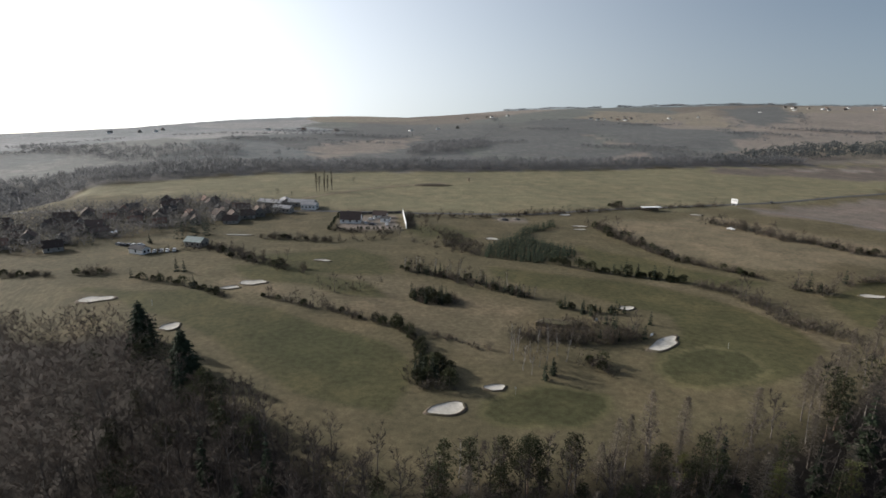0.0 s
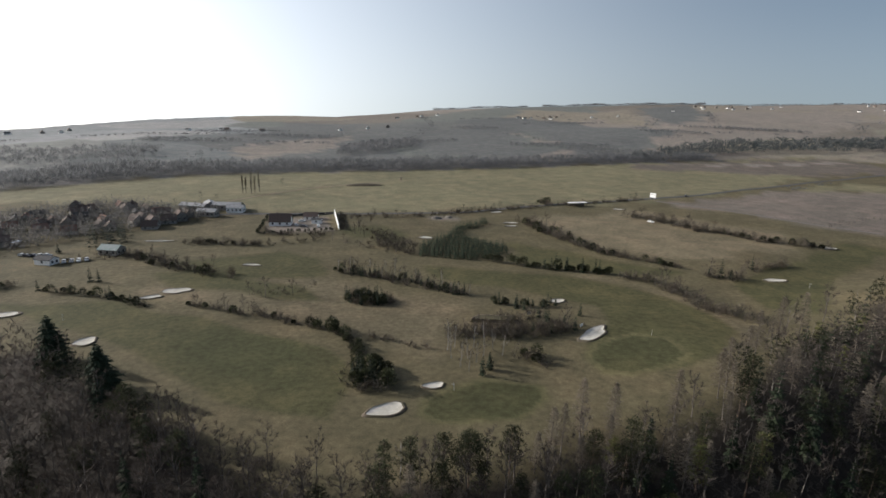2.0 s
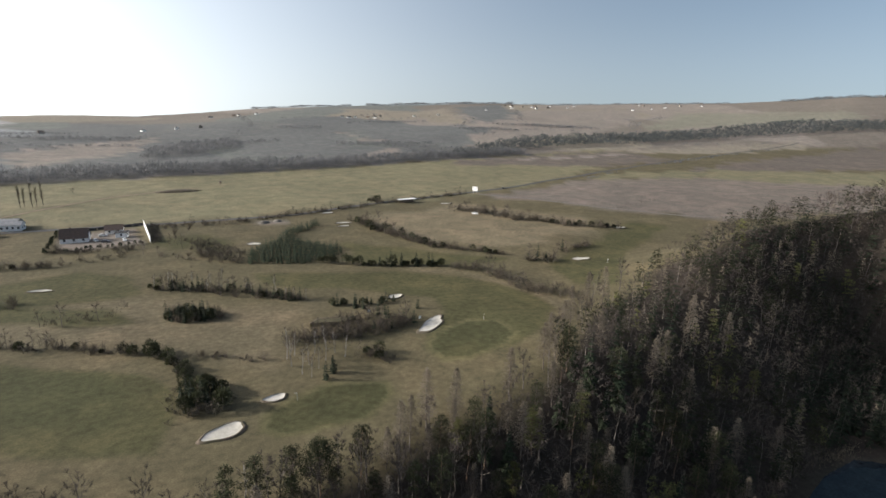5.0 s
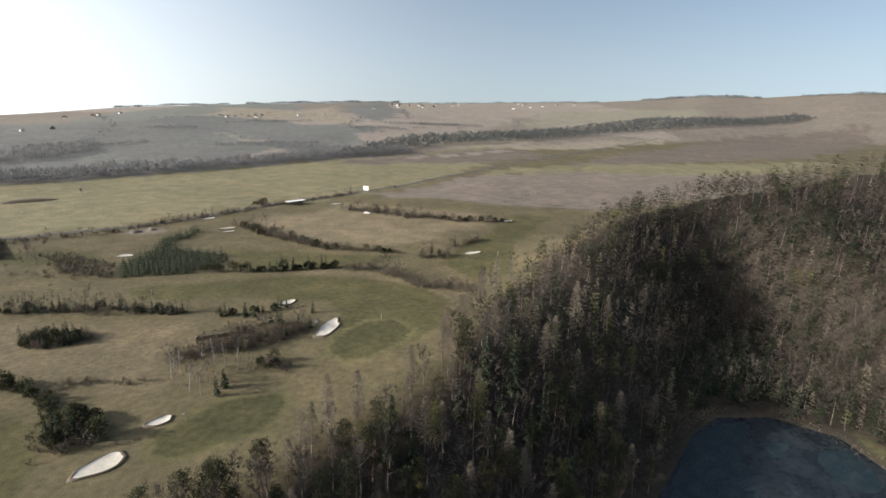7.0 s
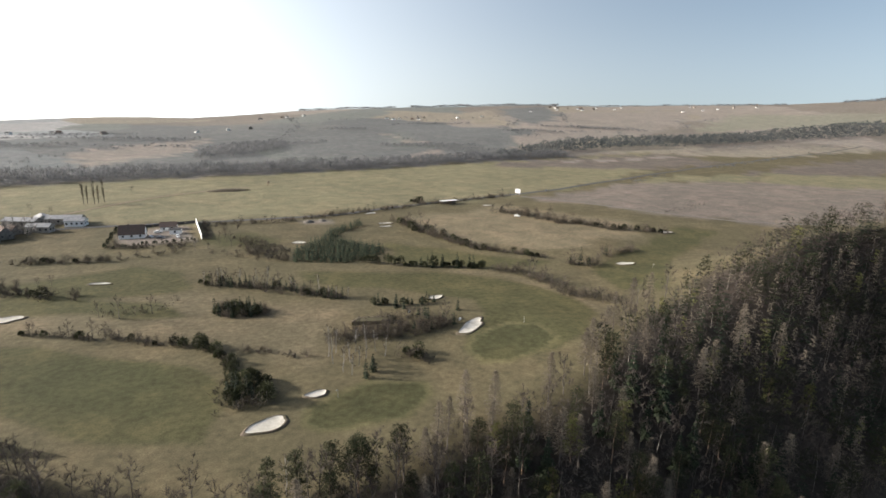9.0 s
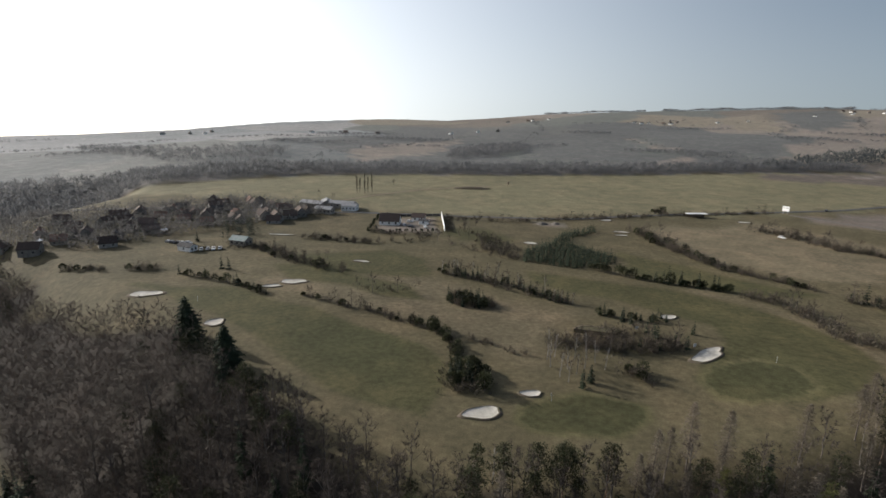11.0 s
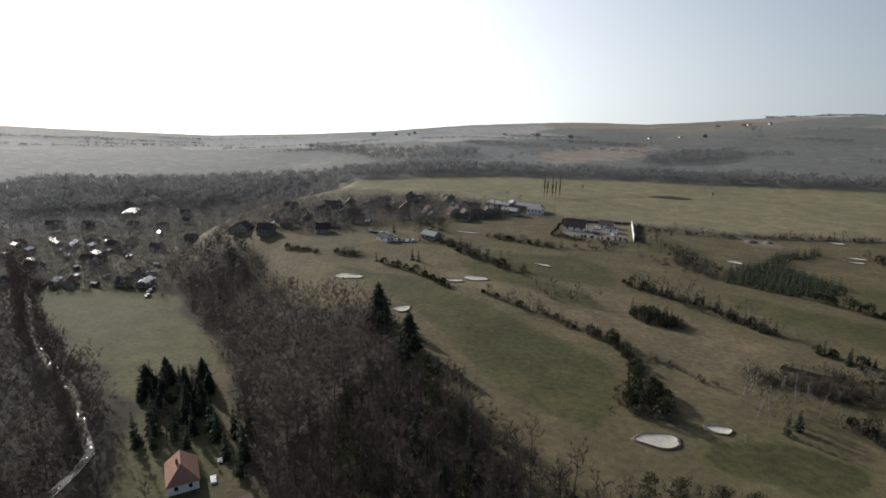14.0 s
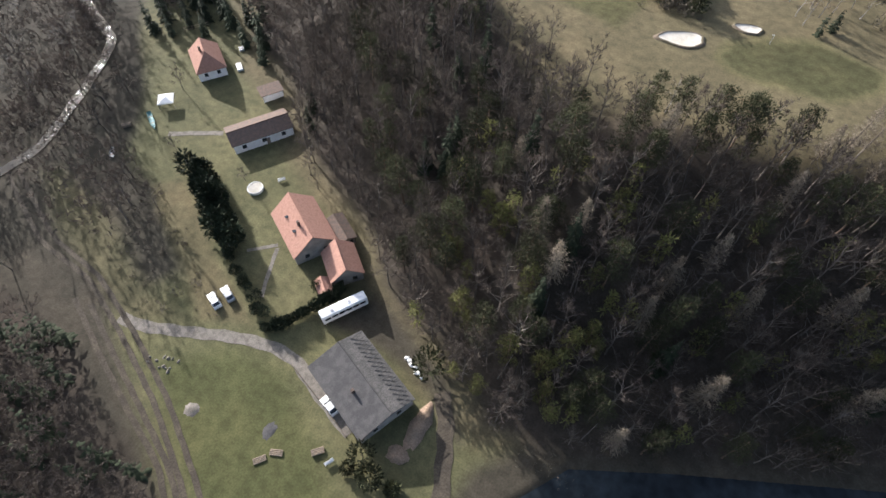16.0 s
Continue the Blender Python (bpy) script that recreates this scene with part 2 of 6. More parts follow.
def land(x, y):
    """Height of the ground, for arrays or numbers."""
    x, y = np.asarray(x, float), np.asarray(y, float)
    r, az = np.hypot(x, y) + 1e-6, np.degrees(np.arctan2(x, y))
    sky = np.tan(np.radians(np.interp(az, AZIMUTHS, SKYLINE)))
    r1, r2 = np.interp(az, *FIELD_END), np.interp(az, *RIDGE)
    z = near_height(x, y)
    k = r1 / r
    z1 = np.where(r > r1, near_height(x * k, y * k), z)
    z2 = EYE_Z + r2 * sky
    s = np.clip((r - r1) / (r2 - r1), 0, 1)
    z1 = z1 + (np.interp(az, [-180, -64, -22, 180], [0, 0, 30, 30]) - z1) * smooth(s / 0.16)
    roll = 5 * np.sin(x / 170 + 1.3) * np.sin(y / 210) * smooth(4 * s) * smooth(4 - 4 * s)
    far = z1 + (z2 - z1) * s ** 1.15 + roll
    beyond = EYE_Z + r * sky - (r - r2) * 0.04
    z = np.where(r > r2, beyond, np.where(r > r1, far, z))
    z = z - 1.6 * smooth((1 - edge_distance(x, y, POND)) / 5)
    return z + 0.5 * np.sin(x / 31 + 2) * np.sin(y / 43 + x / 90) * smooth((z - 15) / 15) * smooth(r / 150 - 0.6)


# heights on a two-metre grid, for setting things down
TX, TY = np.arange(-620, 560, 2.0), np.arange(-160, 720, 2.0)
TABLE = land(*np.meshgrid(TX, TY, indexing="ij"))


def level(x, y):
    """Height of the ground at one place."""
    u, v = (x - TX[0]) / 2, (y - TY[0]) / 2
    i, j = int(u), int(v)
    if u < 0 or v < 0 or i >= len(TX) - 1 or j >= len(TY) - 1:
        return float(land(x, y))
    u, v = u - i, v - j
    return float((TABLE[i, j] * (1 - u) + TABLE[i + 1, j] * u) * (1 - v) + (TABLE[i, j + 1] * (1 - u) + TABLE[i + 1, j + 1] * u) * v)
# ---- the ground: one sheet to the horizon, its crops and grasses as areas ----
def mesh_of(name, verts, faces, mat=None, flat=True):
    me = bpy.data.meshes.new(name)
    me.from_pydata([tuple(v) for v in verts], [], faces)
    if mat:
        me.materials.append(mat)
    if not flat:
        me.polygons.foreach_set("use_smooth", [True] * len(me.polygons))
    me.update()
    return me


def part(name, verts, faces, mat, parent=None, label="", flat=True):
    ob = new(name, mesh_of(name, verts, faces, mat, flat))
    if parent:
        ob.parent = parent
    return tagged(ob, label)


ROUGH, FAIRWAY, DRY, CROP = (0.104, 0.089, 0.051), (0.072, 0.068, 0.032), (0.160, 0.133, 0.084), (0.162, 0.148, 0.088)
TAN, LUSH, UMBER = (0.130, 0.109, 0.067), (0.061, 0.061, 0.028), (0.122, 0.103, 0.084)
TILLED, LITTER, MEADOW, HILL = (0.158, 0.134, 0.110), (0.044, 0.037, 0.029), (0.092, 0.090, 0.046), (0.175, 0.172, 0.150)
PALE, SLATE, STRAW, COLLAR = (0.215, 0.189, 0.158), (0.122, 0.124, 0.116), (0.215, 0.190, 0.145), (0.100, 0.092, 0.046)
MOWN, WOODFLOOR, GRAVELLY = (0.058, 0.057, 0.027), (0.047, 0.042, 0.031), (0.165, 0.145, 0.12)
FOREST = [(-296, 230), (-265, 206), (-225, 184), (-187, 160), (-155, 140), (-128, 118), (-102, 100), (-88, 88), (-77, 75), (-64, 66), (-48, 58),
          (-38, 48.5), (-26, 41), (-18, 37), (-5, 30), (12, 32), (30, 40), (65, 54), (126, 68), (165, 79), (184, 81), (202, 69), (208, 47), (196, 20), (185, -60), (220, -120),
          (520, -120), (520, 45), (420, 95), (345, 132), (300, 155), (255, 165), (222, 168), (198, 166), (167, 158), (130, 145), (103, 126),
          (84, 112), (67, 106), (45, 103), (37, 98), (20, 95), (-6, 91), (-18, 95), (-29, 104), (-45, 117), (-66, 131), (-100, 165),
          (-130, 175), (-160, 186), (-190, 205), (-225, 232), (-246, 243), (-270, 246), (-298, 248)]
DARK_WOOD = [(-112, 9), (-90, 10), (-70, 1), (-51, -5), (-45, -20), (-77, -40), (-140, -30), (-140, 5)]
RIVER_WOOD = [(-720, 310), (-560, 270), (-430, 420), (-345, 440), (-322, 484), (-267, 527), (-204, 583), (-153, 594), (-91, 611), (-20, 619), (69, 638), (216, 679), (334, 720), (500, 752), (520, 800),
              (350, 785), (225, 745), (80, 705), (-20, 690), (-100, 682), (-170, 668), (-290, 650), (-400, 600), (-540, 520), (-720, 420)]
AREAS = [
    (CROP, 12, [(-330, 440), (-250, 540), (-117, 610), (145, 660), (384, 725), (700, 800), (608, 640), (419, 514), (240, 425), (125, 403), (-25, 372), (-97, 400), (-200, 420)]),
    (UMBER, 10, [(579, 509), (851, 595), (1518, 744), (2200, 640), (1700, 460), (1100, 400), (892, 430), (595, 491)]),
    (STRAW, 12, [(731, 785), (1000, 834), (1297, 814), (1220, 764), (925, 706), (738, 734)]),
    (UMBER, 10, [(401, 726), (720, 788), (738, 734), (688, 623), (510, 577), (310, 665)]),
    (PALE, 7, [(430, 700), (560, 722), (690, 735), (640, 715), (520, 690)]),
    (TILLED, 6, [(229, 408), (395, 472), (553, 456), (700, 360), (820, 270), (486, 240), (342, 264), (297, 318), (266, 370)]),
    (CROP, 8, [(398, 476), (484, 515), (640, 500), (840, 404), (1050, 330), (800, 290), (678, 324), (625, 366), (548, 451)]),
    (DRY, 9, [(106, 351), (191, 389), (248, 300), (225, 262), (150, 247), (108, 300)]),
    (TAN, 14, [(-48, 238), (-24, 232), (-6, 225), (15, 204), (40, 204), (47, 195), (33, 186), (23, 171), (17, 149), (3, 160), (-17, 179), (-39, 189), (-67, 199), (-97, 218), (-78, 233)]),
    (TAN, 6, [(92, 229), (114, 222), (122, 202), (130, 180), (132, 163), (118, 147), (105, 138), (121, 153), (125, 173), (118, 194), (108, 214), (90, 223)]),
    (FAIRWAY, 4, [(-146, 207), (-105, 209), (-64, 190), (-44, 175), (-27, 168), (-17, 162), (-9, 148), (-8, 132), (-12, 118), (-26, 123), (-43, 132), (-61, 146), (-76, 162), (-98, 180), (-120, 194)]),
    (LUSH, 9, [(-71, 174), (-52, 177), (-27, 168), (-21, 148), (-22, 134), (-39, 140), (-52, 147), (-65, 158)]),
    (FAIRWAY, 4, [(21, 249), (44, 244), (68, 233), (90, 223), (108, 213), (117, 194), (123, 173), (123, 158), (106, 141), (89, 134), (63, 135), (62, 147), (79, 167), (83, 187), (67, 205), (42, 218), (25, 233)]),
    (FAIRWAY, 5, [(76, 287), (95, 277), (111, 256), (130, 238), (142, 229), (112, 224), (93, 239), (68, 256)]),
    (FAIRWAY, 6, [(-97, 261), (-49, 277), (-24, 268), (-24, 239), (-56, 229), (-84, 238)]),
    (FAIRWAY, 5, [(-97, 242), (-71, 245), (-33, 223), (-21, 203), (-43, 211), (-83, 225)]),
    (FAIRWAY, 4, [(160, 215), (177, 225), (250, 262), (262, 285), (290, 262), (202, 205), (160, 166), (148, 179), (152, 202)]),
    (FAIRWAY, 5, [(-20, 340), (5, 330), (18, 305), (10, 290), (-10, 300), (-22, 320)]),
    (MEADOW, 4, [(-297, 167), (-288, 181), (-263, 196), (-216, 183), (-178, 157), (-162, 142), (-169, 129), (-192, 122), (-233, 143)]),
    ((0.125, 0.120, 0.110), 14, RIVER_WOOD),
    (WOODFLOOR, 6, [(-330, 170), (-262, 142), (-200, 124), (-168, 112), (-150, 95), (-132, 76), (-118, 55), (-78, 33), (-85, 17), (-60, 0), (-46, -14), (-90, -40), (-220, -30), (-330, 60)]),
    (GRAVELLY, 4, [(33, 364), (56, 368), (54, 352), (32, 350)]),
    (GRAVELLY, 3, [(-66, 320), (-27, 327), (-32, 368), (-68, 364)]),
    ((0.078, 0.072, 0.040), 5, [(-134.6, 38.6), (-129.3, 44.7), (-89.3, 28.9), (-70.5, 22.5), (-82.3, 15.8), (-112.7, 27.7)]),
    ((0.096, 0.084, 0.046), 3, [(-103.7, 48.0), (-98.7, 52.7), (-58.7, 28.4), (-68.8, 24.1)]),
    ((0.064, 0.068, 0.029), 7, [(-72, 12), (-58, 21), (-45, 22), (-30, 14), (-20, 6), (-28, -10), (-50, -2)]),
    (COLLAR, 2.0, [(9.2, 119.3), (10.7, 126.3), (18.5, 131.7), (29.7, 136.1), (45.7, 130.8), (45.2, 123.6), (35.5, 114.0), (20.9, 113.7), (13.4, 114.8)]),
    (MOWN, 1.2, [(11.3, 119.8), (12.9, 125.9), (19.9, 130.0), (29.0, 134.0), (43.6, 130.0), (43.0, 123.6), (33.9, 115.5), (21.9, 115.7), (15.2, 116.1)]),
    (COLLAR, 2.0, [(62.6, 146.1), (69.8, 155.0), (85.3, 160.8), (95.4, 154.5), (95.0, 141.5), (87.8, 135.1), (71.7, 131.9), (63.8, 134.8)]),
    (MOWN, 1.2, [(65.0, 145.9), (71.4, 153.2), (84.4, 158.6), (93.3, 153.3), (92.7, 142.0), (86.2, 136.9), (72.9, 134.0), (65.8, 136.1)]),
    # shade painted into the ground between the barn and the forest edge
    ((0.052, 0.046, 0.034), 4, [(-44, 36), (-38, 46), (-26, 42), (-14, 37), (-8, 26), (-14, 30), (-22, 33), (-36, 36)]),
    (MOWN, 2.0, [(172, 205), (185, 206), (192, 197), (178, 190), (168, 196)]),
    (SLATE, 14, [(154, 1367), (315, 1244), (260, 878), (223, 800), (70, 812), (82, 1054)]),
    (SLATE, 14, [(-54, 1432), (175, 1684), (144, 1338), (86, 1159), (-45, 1140), (-88, 1236)]),
    (SLATE, 20, [(385, 1395), (702, 1379), (482, 919), (300, 939)]),
    (PALE, 14, [(-226, 900), (-175, 1086), (-60, 1273), (-70, 954), (-120, 828), (-172, 739)]),
    (STRAW, 30, [(883, 2132), (1148, 2426), (745, 1438), (671, 1535)]),
    (SLATE, 20, [(1175, 2387), (1468, 2439), (987, 1528), (783, 1461)]),
    (PALE, 20, [(642, 1139), (1319, 2046), (1866, 1887), (1236, 1302), (898, 1110), (684, 1117)]),
    ((0.190, 0.182, 0.138), 24, [(1160, 1175), (1774, 1608), (2215, 1245), (2171, 1088), (1397, 1135)]),
    (PALE, 10, [(247, 818), (332, 882), (317, 768), (230, 737)]),
    (PALE, 10, [(315, 1219), (337, 1020), (314, 1002)]),
]


def polar_sheet():
    az = np.radians(np.concatenate([np.arange(-180, -102, 3.0), np.arange(-102, 104, 0.45), np.arange(104, 180, 2.0)]))
    # the rings lie closest over the golf course
    r = np.concatenate([a * np.exp(np.arange(0, math.log(b / a) - 0.004, step)) for a, b, step in ((5, 95, 0.04), (95, 300, 0.012), (300, 4800, 0.031))])
    a, rr = np.meshgrid(az, r)
    x, y = rr * np.sin(a), rr * np.cos(a)
    z = land(x, y)
    verts = np.concatenate([np.stack([x, y, z], -1).reshape(-1, 3), [[0, 0, float(land(0, 0))]]])
    na, nr = len(az), len(r)
    i, j = np.meshgrid(np.arange(nr - 1), np.arange(na), indexing="ij")
    k = (j + 1) % na
    quads = np.stack([i * na + j, i * na + k, (i + 1) * na + k, (i + 1) * na + j], -1).reshape(-1, 4)[:, ::-1]
    fan = np.stack([np.full(na, na * nr), (np.arange(na) + 1) % na, np.arange(na)], -1)
    me = bpy.data.meshes.new("ground")
    me.vertices.add(len(verts))
    me.vertices.foreach_set("co", verts.ravel())
    loops = np.concatenate([quads.ravel(), fan.ravel()])
    me.loops.add(len(loops))
    me.loops.foreach_set("vertex_index", loops)
    starts = np.concatenate([np.arange(len(quads)) * 4, len(quads) * 4 + np.arange(na) * 3])
    me.polygons.add(len(starts))
    me.polygons.foreach_set("loop_start", starts)
    me.update(calc_edges=True)
    me.polygons.foreach_set("use_smooth", np.ones(len(starts), bool))
    return me, verts


ground_mesh, gv = polar_sheet()
gx, gy, gr = gv[:, 0], gv[:, 1], np.hypot(gv[:, 0], gv[:, 1])
wob = 2.5 * np.sin(gx / 9 + 1.7 * np.sin(gy / 13)) + 1.5 * np.sin(gy / 7 + gx / 17)
wob *= np.clip(gr / 200, 0.5, 8)


def blend(colours, colour, weight):
    return colours + (np.array(colour) - colours) * weight[:, None]


cover = np.tile(np.array(ROUGH), (len(gv), 1))
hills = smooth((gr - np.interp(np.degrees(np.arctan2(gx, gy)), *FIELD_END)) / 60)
# a patchwork of fields over the far slopes and the low plain, haze painted into the plain
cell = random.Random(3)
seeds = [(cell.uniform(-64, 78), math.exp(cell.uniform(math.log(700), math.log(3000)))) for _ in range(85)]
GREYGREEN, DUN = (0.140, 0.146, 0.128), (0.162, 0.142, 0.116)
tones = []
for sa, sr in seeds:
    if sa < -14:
        # painted haze: fields of the left plain turn paler beyond 1150 m
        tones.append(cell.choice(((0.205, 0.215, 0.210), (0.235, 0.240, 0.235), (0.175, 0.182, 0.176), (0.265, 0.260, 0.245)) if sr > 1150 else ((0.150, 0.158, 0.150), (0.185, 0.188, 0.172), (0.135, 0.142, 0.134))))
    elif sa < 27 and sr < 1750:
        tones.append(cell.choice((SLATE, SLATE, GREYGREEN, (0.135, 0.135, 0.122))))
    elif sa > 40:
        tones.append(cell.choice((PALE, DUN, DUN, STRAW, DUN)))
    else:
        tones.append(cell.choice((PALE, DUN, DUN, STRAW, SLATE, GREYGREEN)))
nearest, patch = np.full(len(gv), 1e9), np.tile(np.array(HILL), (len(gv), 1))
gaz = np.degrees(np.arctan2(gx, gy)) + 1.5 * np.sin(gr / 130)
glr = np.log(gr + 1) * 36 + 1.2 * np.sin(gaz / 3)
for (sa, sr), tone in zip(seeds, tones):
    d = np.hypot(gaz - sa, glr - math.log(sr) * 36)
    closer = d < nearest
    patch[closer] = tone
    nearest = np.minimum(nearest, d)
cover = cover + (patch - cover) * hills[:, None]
inside = edge_distance(gx, gy, VALLEY)
cover = blend(cover, MEADOW, smooth(-inside / 6) * (1 - hills))
for colour, soft_edge, poly in AREAS:
    cover = blend(cover, colour, smooth((-edge_distance(gx, gy, poly) + wob * min(1, soft_edge / 7)) / soft_edge + 0.5))
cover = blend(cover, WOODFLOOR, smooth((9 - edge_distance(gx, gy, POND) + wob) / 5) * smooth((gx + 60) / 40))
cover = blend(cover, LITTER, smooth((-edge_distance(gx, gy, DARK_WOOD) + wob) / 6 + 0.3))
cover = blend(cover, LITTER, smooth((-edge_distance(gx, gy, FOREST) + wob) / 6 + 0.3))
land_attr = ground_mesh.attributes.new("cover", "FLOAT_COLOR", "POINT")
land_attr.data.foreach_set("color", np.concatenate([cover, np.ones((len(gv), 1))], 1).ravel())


def ground_material():
    m = bpy.data.materials.new("grass and fields")
    m.use_nodes = True
    n, l = m.node_tree.nodes, m.node_tree.links
    b = n["Principled BSDF"]
    b.inputs["Roughness"].default_value, b.inputs["Specular IOR Level"].default_value = 0.9, 0.1
    at = n.new("ShaderNodeAttribute")
    at.attribute_name = "cover"
    co = n.new("ShaderNodeTexCoord")
    out = at.outputs["Color"]
    for scale, amount, detail in ((0.012, 0.08, 5), (0.09, 0.13, 6), (0.5, 0.22, 5), (2.6, 0.20, 3)):
        t = n.new("ShaderNodeTexNoise")
        t.inputs["Scale"].default_value, t.inputs["Detail"].default_value = scale, detail
        l.new(co.outputs["Object"], t.inputs["Vector"])
        span = n.new("ShaderNodeMapRange")
        span.inputs["From Min"].default_value, span.inputs["From Max"].default_value = 0.3, 0.7
        span.inputs["To Min"].default_value, span.inputs["To Max"].default_value = 1 - amount, 1 + amount
        l.new(t.outputs["Fac"], span.inputs["Value"])
        v = n.new("ShaderNodeVectorMath")
        v.operation = "SCALE"
        l.new(out, v.inputs[0])
        l.new(span.outputs["Result"], v.inputs["Scale"])
        out = v.outputs["Vector"]
    # bleached tufts and stale patches in the grass
    patchy, share, bleached, straw = n.new("ShaderNodeTexNoise"), n.new("ShaderNodeMapRange"), n.new("ShaderNodeMix"), n.new("ShaderNodeVectorMath")
    patchy.inputs["Scale"].default_value, patchy.inputs["Detail"].default_value, patchy.inputs["Roughness"].default_value = 0.045, 8, 0.68
    l.new(co.outputs["Object"], patchy.inputs["Vector"])
    share.inputs["From Min"].default_value, share.inputs["From Max"].default_value = 0.46, 0.72
    share.inputs["To Max"].default_value = 0.75
    l.new(patchy.outputs["Fac"], share.inputs["Value"])
    straw.operation = "MULTIPLY"
    straw.inputs[1].default_value = (1.38, 1.24, 1.25)
    l.new(out, straw.inputs[0])
    bleached.data_type = "RGBA"
    l.new(share.outputs["Result"], bleached.inputs["Factor"])
    l.new(out, bleached.inputs["A"])
    l.new(straw.outputs["Vector"], bleached.inputs["B"])
    l.new(bleached.outputs["Result"], b.inputs["Base Color"])
    return m


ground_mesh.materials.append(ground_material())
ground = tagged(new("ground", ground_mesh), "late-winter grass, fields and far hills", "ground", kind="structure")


POND_WATER = material("pond under thin ice", (0.012, 0.016, 0.019), rough=0.2, vary=0.4, scale=12, tint=(0.022, 0.028, 0.032), spec=0.15)
RIVER_WATER = material("rippled river water", (0.012, 0.013, 0.012), rough=0.05, vary=0.3, scale=1.2, bump=1.0, spec=0.28)


def sheet_polygon(name, poly, z, mat, label, category, kind="structure"):
    bm = bmesh.new()
    f = bm.faces.new([bm.verts.new((x, y, z)) for x, y in poly])
    if f.normal.z < 0:
        f.normal_flip()
    bmesh.ops.triangulate(bm, faces=bm.faces[:])
    me = bpy.data.meshes.new(name)
    bm.to_mesh(me)
    bm.free()
    me.materials.append(mat)
    return tagged(new(name, me), label, category, kind=kind)


def ragged(poly, seed):
    """The outline with its corners broken up, as ice breaks."""
    r = random.Random(seed)
    for k in (0.9, 0.5, 0.25):
        poly = [q for (ax, ay), (bx, by) in zip(poly, poly[1:] + poly[:1]) for q in ((ax * 0.75 + bx * 0.25 + r.gauss(0, k), ay * 0.75 + by * 0.25 + r.gauss(0, k)), (ax * 0.25 + bx * 0.75, ay * 0.25 + by * 0.75))]
    return poly


sheet_polygon("pond", POND, -0.35, POND_WATER, "dark still pond with thin grey ice at the forest foot", "pond")

sheet_polygon("ice_sheet", ragged([(100, 46), (127, 65), (154, 74), (172, 78.5), (181, 76), (188, 71), (183, 68), (174, 65), (168, 63.5), (163, 61), (160, 56), (153, 53), (140, 38), (120, 30), (104, 36)], 21), -0.332, ICE, "sheet of thin blue-grey ice on the pond", "ice")
sheet_polygon("ice_floe", ragged([(181, 62), (186, 57), (183, 55), (176, 54), (174, 58), (178, 60)], 22), -0.330, ICE, "broken floe of pale ice on the pond", "ice")
sheet_polygon("ice_floe", ragged([(188, 50), (197, 46), (196, 38), (186, 30), (176, 34), (180, 44)], 22), -0.330, ICE, "broken floe of pale ice on the pond", "ice")


def ribbon(points, width, lift, step=3.0):
    """A strip laid over the ground along a line of points, wavering a little in width."""
    pts = []
    for (ax, ay), (bx, by) in zip(points, points[1:]):
        k = max(1, int(math.hypot(bx - ax, by - ay) / step))
        pts += [(ax + (bx - ax) * i / k, ay + (by - ay) * i / k) for i in range(k)]
    pts.append(points[-1])
    for _ in range(3):
        pts = [pts[0]] + [tuple((p[i] + 2 * q[i] + s[i]) / 4 for i in (0, 1)) for p, q, s in zip(pts, pts[1:], pts[2:])] + [pts[-1]]
    verts, faces = [], []
    for i, (x, y) in enumerate(pts):
        ax, ay = pts[max(i - 1, 0)]
        bx, by = pts[min(i + 1, len(pts) - 1)]
        d = math.hypot(bx - ax, by - ay) or 1
        nx, ny = -(by - ay) / d, (bx - ax) / d
        for s in (-1, -0.33, 0.33, 1):
            w = width / 2 * s * (1 + 0.12 * math.sin(i * 1.7 + s))
            px, py = x + nx * w, y + ny * w
            verts.append((px, py, level(px, py) + lift))
        if i:
            k = 4 * i
            faces += [(k - 4 + c, k - 3 + c, k + 1 + c, k + c) for c in range(3)]
    return verts, [f[::-1] for f in faces]


v, f = ribbon([(-345, 172), (-323, 163), (-259, 129), (-198, 109), (-174, 96), (-156, 88), (-148, 70), (-139, 45), (-142, 30), (-165, 0), (-190, -60)], 3.0, 0.14)
tagged(part("river", v, f, RIVER_WATER), "narrow rippling river glittering in low sun", "river", kind="structure")
# ---- trees: trunk and crown of many small pieces ----
rng = random.Random(7)


class Shape:
    """Vertices and faces gathered piece by piece."""

    def __init__(self):
        self.v, self.f = [], []

    def tube(self, points, radii, sides=5):
        base = len(self.v)
        for p, r in zip(points, radii):
            for s in range(sides):
                a = 2 * math.pi * s / sides
                self.v.append((p[0] + r * math.cos(a), p[1] + r * math.sin(a), p[2]))
        for i in range(len(points) - 1):
            for s in range(sides):
                t = (s + 1) % sides
                self.f.append((base + i * sides + s, base + i * sides + t, base + (i + 1) * sides + t, base + (i + 1) * sides + s))

    def blade(self, a, b, width):
        """A thin sliver from a to b."""
        d = Vector(b) - Vector(a)
        side = d.cross(Vector((rng.uniform(-1, 1), rng.uniform(-1, 1), rng.uniform(-1, 1))))
        side = side.normalized() * width / 2 if side.length > 1e-6 else Vector((width / 2, 0, 0))
        k = len(self.v)
        self.v += [tuple(Vector(a) - side), tuple(Vector(a) + side), tuple(b)]
        self.f.append((k, k + 1, k + 2))


def direction(az, el):
    return Vector((math.cos(az) * math.cos(el), math.sin(az) * math.cos(el), math.sin(el)))


